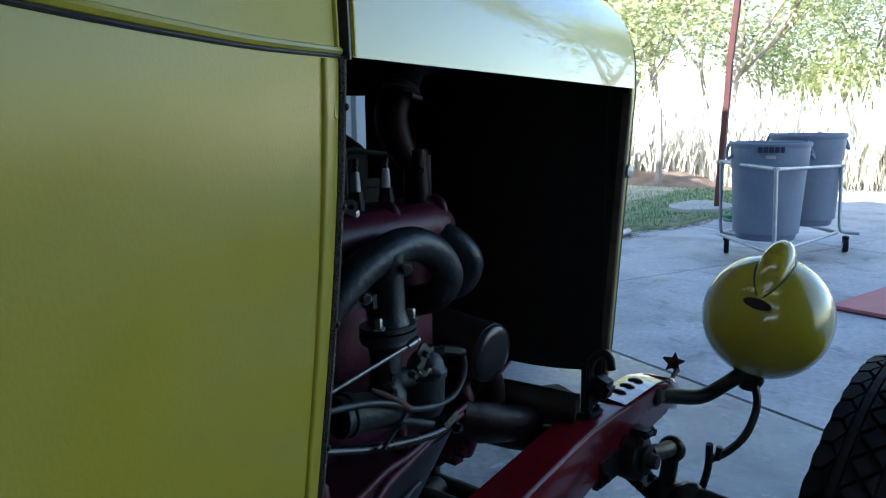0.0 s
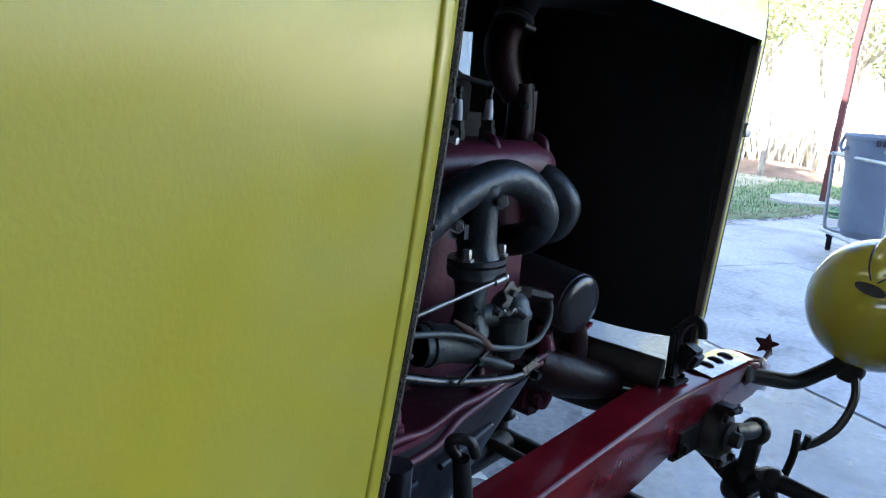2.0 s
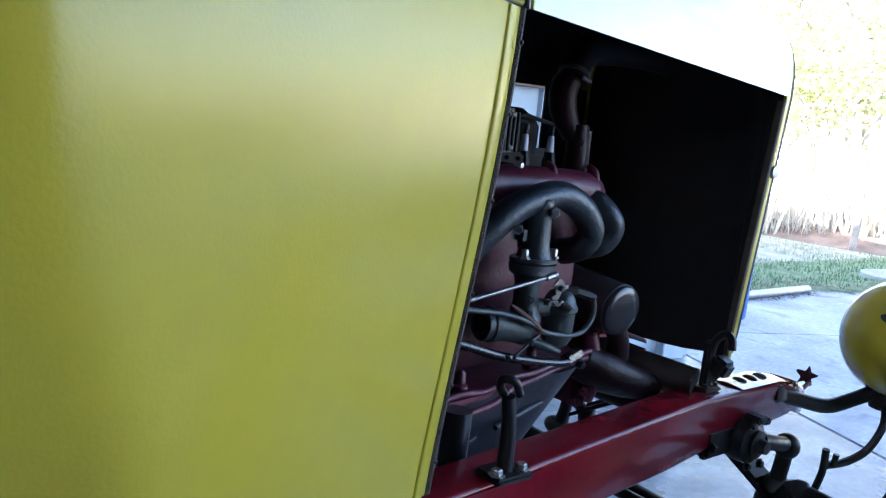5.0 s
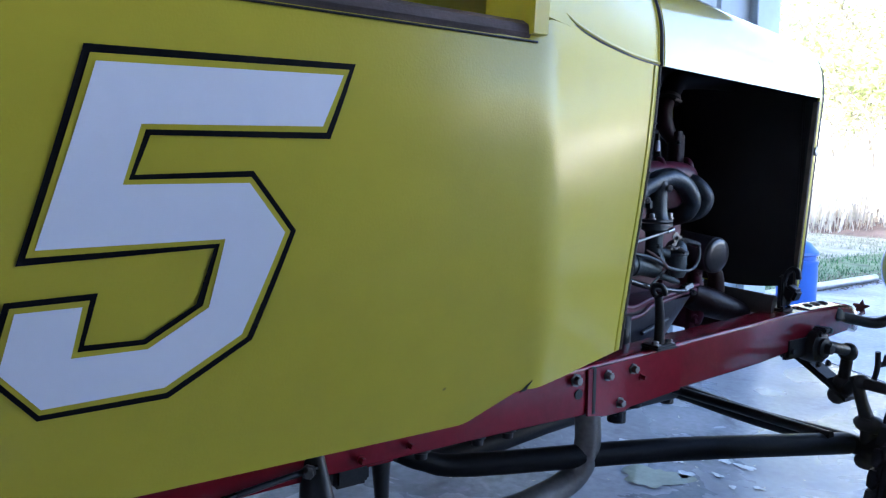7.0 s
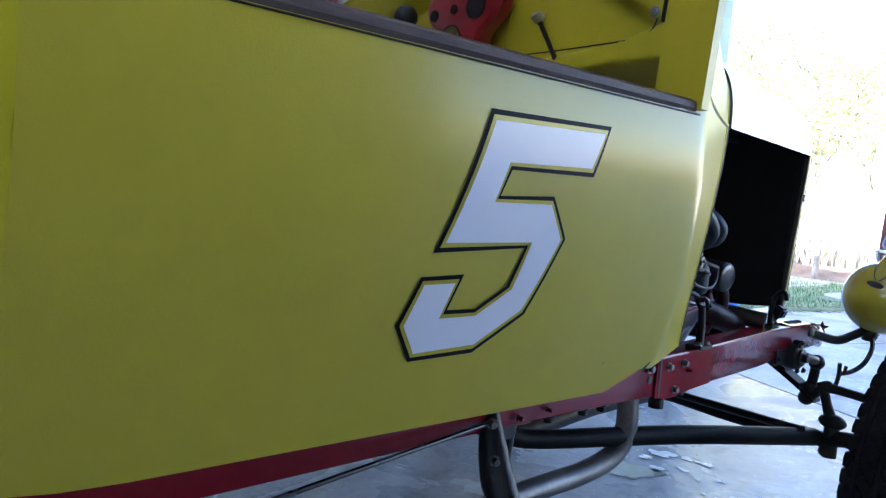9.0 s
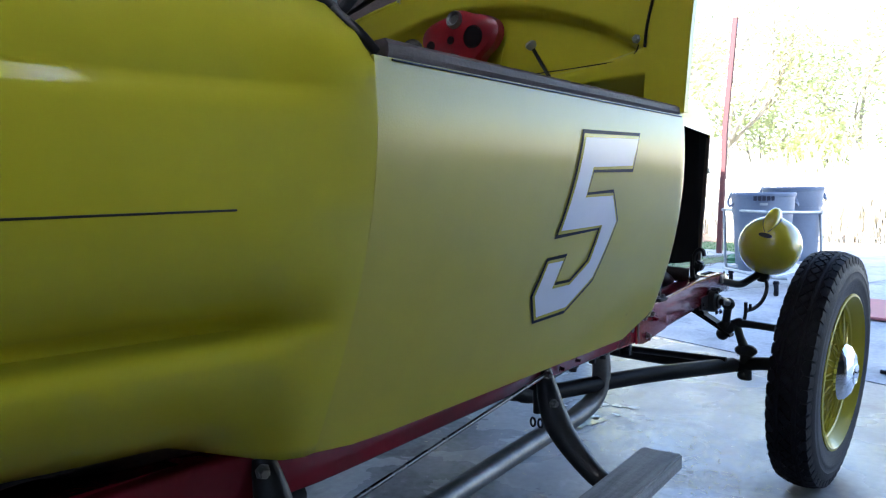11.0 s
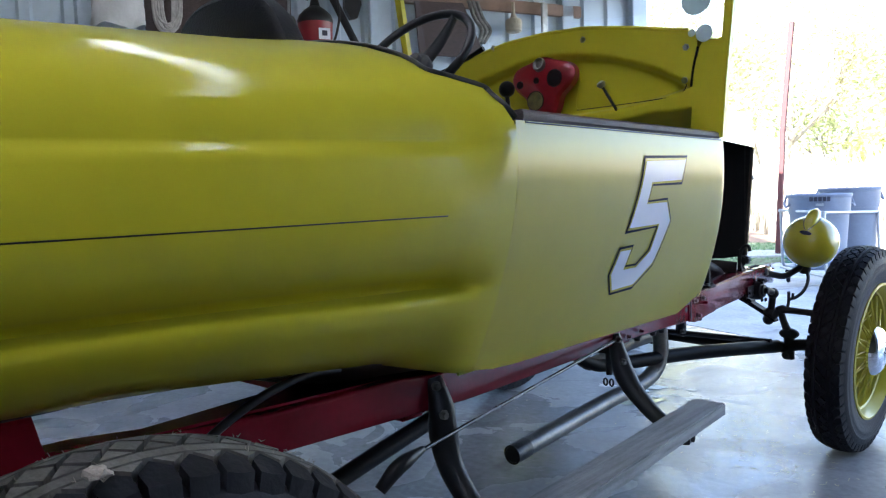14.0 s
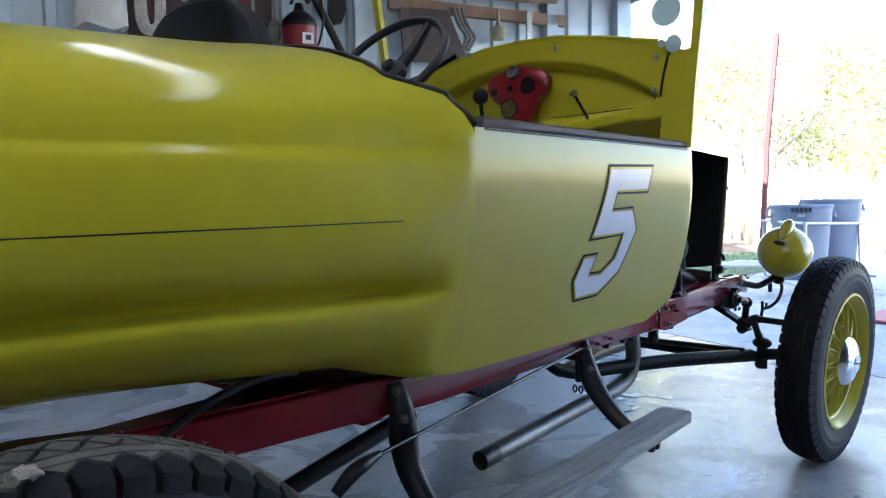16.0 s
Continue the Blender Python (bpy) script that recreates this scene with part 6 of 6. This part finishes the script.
bm = B()
for r, z in ((.24, .06), (.22, .085), (.25, .105), (.20, .11)):
    tube(bm, [(-1.30 + r * math.cos(a), 6.35 + r * math.sin(a) * .9, z + .01 * math.sin(3 * a)) for a in np.linspace(0, 6.28, 20)], .012, 8, 2)
tagged(part("garden_hose", bm, GREEN, label="coiled green garden hose lying on the concrete"), category="hose")
bm = B()
box(bm, (.62, 3.65, .018), (1.05, .85, .018), Matrix.Rotation(-.25, 3, "Z"), .002)
box(bm, (.62, 3.65, .005), (.95, .75, .010), Matrix.Rotation(-.25, 3, "Z"))
tagged(part("faded_sheet", bm, PINK, label="faded pink-red sheet lying flat on the pavement"), category="board")
drum = B()
lathe(drum, [(.02, 0), (.125, 0), (.132, .02), (.132, .30), (.136, .31), (.136, .325), (.118, .335), (.118, .36), (.136, .37), (.134, .39), (.10, .425), (.08, .45), (.05, .465), (.02, .468)], (-1.695, 3.42, 0), (0, 0, 1), 32)
tagged(part("plastic_drum", drum, BLUE, label="blue plastic drum standing on the apron"), category="drum")
bm = B()
tube(bm, [(-1.96, 3.1, .034), (-1.98, 4.1, .034), (-2.0, 5.16, .034)], .032, 14, 3)
tagged(part("plastic_pipe", bm, CART_GREY, label="pale grey plastic pipe lying along the lawn edge"), category="pipe")
bm = B()
tube(bm, [(.66, 1.70, .010), (.95, 1.58, .012), (1.6, 1.32, .012)], .010, 8, 2)
tagged(part("steel_bar", bm, BLACK, label="thin dark steel bar on the concrete"), category="bar")

# wet dribbles and flaked paint on the floor
rng = random.Random(11)
PUDDLE = material("water_film", (0.34, 0.36, 0.26), 0.05, vary=0.2, scale=8)
SPILL = material("dried_white_spill", (0.72, 0.73, 0.70), 0.35, vary=0.2, scale=20)


def splash(name, c, rx, ry, mat, label, seed, z=.003):
    r = random.Random(seed)
    bm = B()
    ph = [r.uniform(0, 6.28) for _ in range(4)]
    pts = []
    for i in range(40):
        a = 2 * math.pi * i / 40
        k = 1 + .25 * math.sin(2 * a + ph[0]) + .18 * math.sin(3 * a + ph[1]) + .12 * math.sin(5 * a + ph[2]) + .07 * math.sin(9 * a + ph[3])
        pts.append((c[0] + rx * k * math.cos(a), c[1] + ry * k * math.sin(a), z))
    bm.faces.new([bm.verts.new(p) for p in pts])
    tagged(part(name, bm, mat, label=label), category="spill", kind="stuff")


splash("water_puddle", (-.20, .16), .075, .10, PUDDLE, "small dark puddle on the concrete", 1)
for i, (x, y, s) in enumerate(((-.24, .42, .05), (-.09, .47, .028), (-.37, .33, .03), (-.45, .32, .04), (-.16, .26, .032), (-.10, .34, .018), (-.25, .33, .026), (-.02, .30, .014), (.03, .36, .016), (-.16, .46, .024), (.06, .20, .012), (-.33, .20, .016))):
    splash("white_spill", (x, y), s, s * .7, SPILL, "dried white spill on the concrete", 20 + i)


STRAW_BIT = material("straw_bits", (0.72, 0.66, 0.44), 0.9, vary=0.3, scale=30, island=0.5)
r = random.Random(17)
bm = B()
for cx, cy, sx, sy, n in ((.44, -.14, .14, .10, 90), (.58, -.33, .10, .07, 60), (.28, .05, .12, .10, 50), (-.35, .1, .25, .3, 60), (.9, -1.0, .5, .5, 60)):
    for i in range(n):
        x, y, a, ln = r.gauss(cx, sx), r.gauss(cy, sy), r.uniform(0, 6.28), r.uniform(.004, .013)
        dx, dy, w = math.cos(a) * ln, math.sin(a) * ln, .0012
        ox, oy = -math.sin(a) * w, math.cos(a) * w
        z = .0022
        bm.faces.new([bm.verts.new(p) for p in ((x - dx - ox, y - dy - oy, .002), (x + dx - ox, y + dy - oy, z), (x + dx + ox, y + dy + oy, z), (x - dx + ox, y - dy + oy, .002))])
part("straw_litter", bm, STRAW_BIT, kind="stuff", label="scattered dry straw bits on the concrete", category="litter")


# ---- trees and dry grass beyond the yard ----


def tree_mesh(seed, height, spread, leaves, mat):
    r = random.Random(seed)
    tb = B()
    tips = []

    def limb(base, d, length, rad, level):
        pts, p, v = [base], Vector(base), Vector(d).normalized()
        for k in range(4):
            v = (v + Vector((r.uniform(-.28, .28), r.uniform(-.28, .28), r.uniform(-.05, .22)))).normalized()
            p = p + v * length / 4
            pts.append(p.copy())
        tube(tb, pts, [rad, rad * .8, rad * .65, rad * .5, rad * .3], 7, 2)
        if level < 3:
            for k in range(2 + (level < 2) * 2):
                q = pts[r.randint(1 + (level == 0), 4)]
                a = r.uniform(0, 6.28)
                limb(q, v + Vector((math.cos(a), math.sin(a), r.uniform(-.1, .6))) * 1.1, length * r.uniform(.5, .72), rad * .5, level + 1)
        else:
            tips.extend(pts[2:])

    limb(Vector((0, 0, -.15)), (r.uniform(-.2, .2), r.uniform(-.2, .2), 1), height * .5, height * .015, 0)
    lb = B()
    for k in range(leaves):
        c = r.choice(tips)
        c = c + Vector((r.gauss(0, 1), r.gauss(0, 1), r.gauss(0, .8))) * spread * .16
        a = Vector((r.uniform(-1, 1), r.uniform(-1, 1), r.uniform(-.7, .7))).normalized()
        b = a.orthogonal().normalized()
        s = r.uniform(.045, .10)
        lb.faces.new([lb.verts.new(q) for q in (c - a * s, c + b * s * .42, c + a * s, c - b * s * .42)])
    return tb, lb


kinds = []
for seed, h, sp, n, m in ((3, 7.0, 2.8, 3700, LEAF), (8, 5.6, 2.6, 3100, LEAF), (14, 3.2, 2.0, 2700, LEAF), (21, 8.0, 3.0, 4200, LEAF)):
    tb, lb = tree_mesh(seed, h, sp, n, m)
    e = thing("tree", (0, 0, 0), "sunlit scrubby tree with pale trunk and sparse leaves", "tree", "trees beyond the yard")
    part("trunk", tb, BARK, e, "pale bare trunk and limbs")
    part("crown", lb, m, e, "small olive green leaves")
    kinds.append(e)
rng = random.Random(5)
spots = []
for k in range(26):
    a = radians(-52 + k * 2.15 + rng.uniform(-.8, .8))
    d = rng.uniform(15.5, 24)
    spots.append((d * math.sin(a) + .9, d * math.cos(a) - 1, rng.randrange(4), rng.uniform(.8, 1.2), rng.uniform(0, 360)))
for i, (x, y, k, s, rz) in enumerate(spots):
    m = pose(x, y, 0, 0, 0, rz)
    if i < 4:
        kinds[i].matrix_world = m
    else:
        copy_thing(kinds[k], m)

rng = random.Random(9)
bm = B()
for i in range(40000):
    # angles past 6 degrees are unseen, added to brighten door reflections
    a = radians(rng.uniform(-55, 38))
    d = rng.uniform(11.5, 17)
    x, y = d * math.sin(a) + .5, d * math.cos(a) - .5
    h, w, q = rng.uniform(.2, 1.0) ** 1.3 * (1.0 if i % 7 else 1.7), rng.uniform(.002, .0055), rng.uniform(0, 6.28)
    dx, dy = math.cos(q) * w, math.sin(q) * w
    lx, ly = rng.uniform(-.3, .3) * h, rng.uniform(-.3, .3) * h
    bm.faces.new([bm.verts.new(p) for p in ((x - dx, y - dy, -.06), (x + dx, y + dy, -.06), (x + lx * .4 + dx * .7, y + ly * .4 + dy * .7, h * .6), (x + lx, y + ly, h))])
part("tall_dry_grass", bm, DRY_GRASS, kind="stuff", label="tall bleached dry grass in full sun", category="grass")
bm = B()
tube(bm, [(-3.6, 9.6, -.1), (-3.58, 9.6, .5), (-3.62, 9.62, 1.15)], [.05, .045, .04], 9, 2)
tagged(part("fence_post", bm, BARK, label="old grey wooden fence post in dry grass"), category="post")

# ---- things hanging on the shed wall ----


def W(v, z, off=.08):
    return G(-1.93 + off, v, z)


for z, v0, v1 in ((2.16, -0.3, 1.0), (1.285, -2.2, 1.55), (2.62, -3.5, 1.55)):
    bm = B()
    box(bm, W((v0 + v1) / 2, z, .055), (.04, v1 - v0, .075), SHED, .004)
    part("wall_girt", bm, WOOD_PINE, kind="structure", label="rough pine rail along the shed wall", category="rail")
for v, w in ((-.50, .05), (.89, .09), (1.50, .12)):
    bm = B()
    box(bm, W(v, 1.6, .05), (.05, w, 3.2), SHED, .004)
    part("wall_stud", bm, WALL_METAL, kind="structure", label="blue-grey metal wall post", category="post")

# dark board added in place of the clutter on the wall
bm = B()
box(bm, W(-1.38, 2.03, .03), (.02, .78, .95), SHED, .003)
tagged(part("clutter_board", bm, WOOD_TRIM, label="added dark board in place of clutter behind the hanging tools"), category="board")
# shopping bag
bm = B()
r = random.Random(2)
rows = []
for i in range(15):
    t = i / 14
    z = 1.87 + .30 * t
    row = []
    for j in range(29):
        a = 2 * math.pi * j / 28
        wv = .125 * (1 - .10 * t) + .010 * math.sin(5 * a + 6 * t)
        th = .045 * (1 - .55 * t) + .012 * math.sin(3 * a + 9 * t + 1)
        row.append(W(-1.905 + wv * math.copysign(abs(math.cos(a)) ** .7, math.cos(a)), z + (.014 * math.sin(4 * a) if i == 0 else 0), .09 + th * math.sin(a)))
    rows.append(row)
grid(bm, rows, caps=True)
bag = thing("shopping_bag", tuple(W(-1.9, 1.87)), "crumpled white plastic bag hanging on the wall", "bag")
part("sack", bm, WHITE_CLOTH, bag)
bm = B()
for k in range(7):
    box(bm, W(-1.985 + k * .022, 2.060 + .008 * math.sin(k), .148), (.004, .015, .026 if k % 2 else .018), SHED)
part("print_bars", bm, BIN_DARK, bag, "dark unreadable print bars")
bm = B()
tube(bm, [W(-1.93, 2.15), W(-1.9, 2.30, .06), W(-1.87, 2.15)], .008, 8, 4)
part("bag_handle", bm, WHITE_CLOTH, bag)

# hanks of cord
for v, n in ((-1.66, 6), (-1.49, 5)):
    hank = thing("cord_hank", tuple(W(v, 1.9)), "hank of pale cord hanging on the wall", "cord", "cords on the wall")
    r = random.Random(int(-v * 100))
    for k in range(n):
        bm = B()
        dv, lo = r.uniform(.02, .06), 1.85 + r.uniform(-.02, .05) if v < -1.6 else 2.04 + r.uniform(0, .04)
        tube(bm, [W(v, 2.45, .06), W(v - dv, 2.25, .08), W(v - dv * 1.2, lo + .08, .09), W(v - dv * .3 + .01, lo, .10), W(v + dv * 1.1, lo + .09, .09), W(v + dv, 2.25, .08), W(v, 2.45, .06)], .008, 7, 5)
        part("loop", bm, ROPE, hank)

# broom handles, duster, brushes
bm = B()
rod(bm, W(-1.15, 2.7, .05), W(-1.085, 1.0, .12), .011)
tagged(part("broom_handle", bm, STEEL, label="thin bright metal handle leaning on the wall"), category="handle")
bm = B()
rod(bm, W(-1.30, 2.12, .07), W(-1.20, 2.38, .07), .014)
tagged(part("wooden_handle", bm, WOOD_PINE, label="short wooden tool handle on the wall"), category="handle")
bm = B()
lathe(bm, [(.012, -.02), (.034, 0), (.030, .05), (.034, .11), (.026, .15), (.018, .16)], W(-1.178, 2.02, .09), (0, 0, 1), 14)
tagged(part("red_float", bm, VAC_RED, label="small red plastic bottle on the wall"), category="bottle")
bm = B()
rod(bm, W(-1.02, 1.97, .1), W(-1.005, 2.4, .06), .008)
duster = tagged(part("feather_duster", bm, STEEL, label="grey fibre duster hanging from a rod"), category="duster")
bm = B()
lathe(bm, [(.01, -.02), (.032, .0), (.036, .04), (.032, .09), (.02, .115)], W(-1.015, 1.868, .1), (0, 0, 1), 16)
part("fibre_head", bm, DUSTER, duster)
vac = thing("wall_vacuum", tuple(W(-.89, 1.77)), "small dark red wall vacuum with black top", "vacuum")
bm = B()
lathe(bm, [(.02, 0), (.080, 0), (.088, .012), (.096, .15), (.098, .165), (.02, .17)], W(-.888, 1.772, .16), (0, 0, 1), 26)
part("tank", bm, VAC_RED, vac)
bm = B()
lathe(bm, [(.098, .165), (.100, .18), (.09, .21), (.06, .24), (.03, .26), (.02, .30), (.0, .30)], W(-.888, 1.772, .16), (0, 0, 1), 24)
part("motor_head", bm, BLACK, vac, "black motor head")
bm = B()
box(bm, W(-.868, 1.865, .258), (.004, .065, .060), SHED)
part("label_plate", bm, NUMBER_WHITE, vac, "white label with unreadable bars")
bm = B()
box(bm, W(-.868, 1.868, .2605), (.003, .030, .028), SHED)
part("label_bar", bm, BIN_DARK, vac)
bm = B()
tube(bm, [W(-.93, 2.08, .2), W(-.80, 2.16, .2), W(-.76, 2.0, .2), W(-.775, 1.88, .18), W(-.81, 1.82, .2)], .007, 8, 6)
tube(bm, [W(-.95, 2.05, .22), W(-.90, 2.15, .22), W(-.86, 2.06, .24), W(-.83, 2.14, .2)], .010, 8, 6)
part("hose", bm, BLACK, vac, "black hose and cord")
bm = B()
rod(bm, W(-.83, 2.2, .14), W(-.60, 1.70, .20), .022)
tagged(part("black_pole", bm, BLACK, label="thick black pole leaning against the wall"), category="pole")
bm = B()
plate(bm, [W(v, z, .09) for v, z in ((-.695, 2.19), (-.605, 2.19), (-.598, 2.07), (-.625, 1.995), (-.665, 1.985), (-.70, 2.05))], U, .04)
rod(bm, W(-.655, 2.15, .11), W(-.66, 2.5, .08), .010)
tagged(part("black_brush", bm, BLACK, label="black bristle hand brush hung on the wall"), category="brush")
bm = B()
lathe(bm, [(.010, .16), (.012, .09), (.018, .075), (.024, .06), (.05, .05), (.055, .03), (.05, -.02), (.04, -.03)], W(.433, 2.01, .12), (0, 0, 1), 18)
tagged(part("whisk_brush", bm, STRAW, label="cream bristle brush hanging from the rail"), category="brush")
bm = B()
box(bm, W(.668, 2.09, .12), (.02, .045, .19), SHED, .004)
tagged(part("clamp_bar", bm, STEEL, label="dull metal clamp bar hanging from the rail"), category="clamp")
bm = B()
plate(bm, [W(v, z, .14) for v, z in ((-.27, 2.115), (.05, 2.125), (.20, 1.80), (-.25, 1.80))], U, .02)
tagged(part("brown_panel", bm, WOOD_TRIM, label="dark brown panel leaning on the wall"), category="panel")
bm = B()
for k in range(3):
    tube(bm, [W(.12 + k * .03, 2.16, .10), W(.15 + k * .03, 2.05, .12), W(.20 + k * .03, 1.98, .12), W(.17 + k * .02, 1.90, .12)], .012, 8, 4)
tagged(part("leather_strap", bm, DUSTER, label="grey straps hanging from the rail"), category="strap")
for v, z, l in ((.02, 2.24, .4), (.45, 2.25, .5), (.75, 2.26, .3)):
    bm = B()
    rod(bm, W(v - l / 2, z, .1), W(v + l / 2, z + .02, .1), .022)
    tagged(part("wood_pole", bm, WOOD_PINE, label="rough wooden pole on the wall brackets"), category="pole")
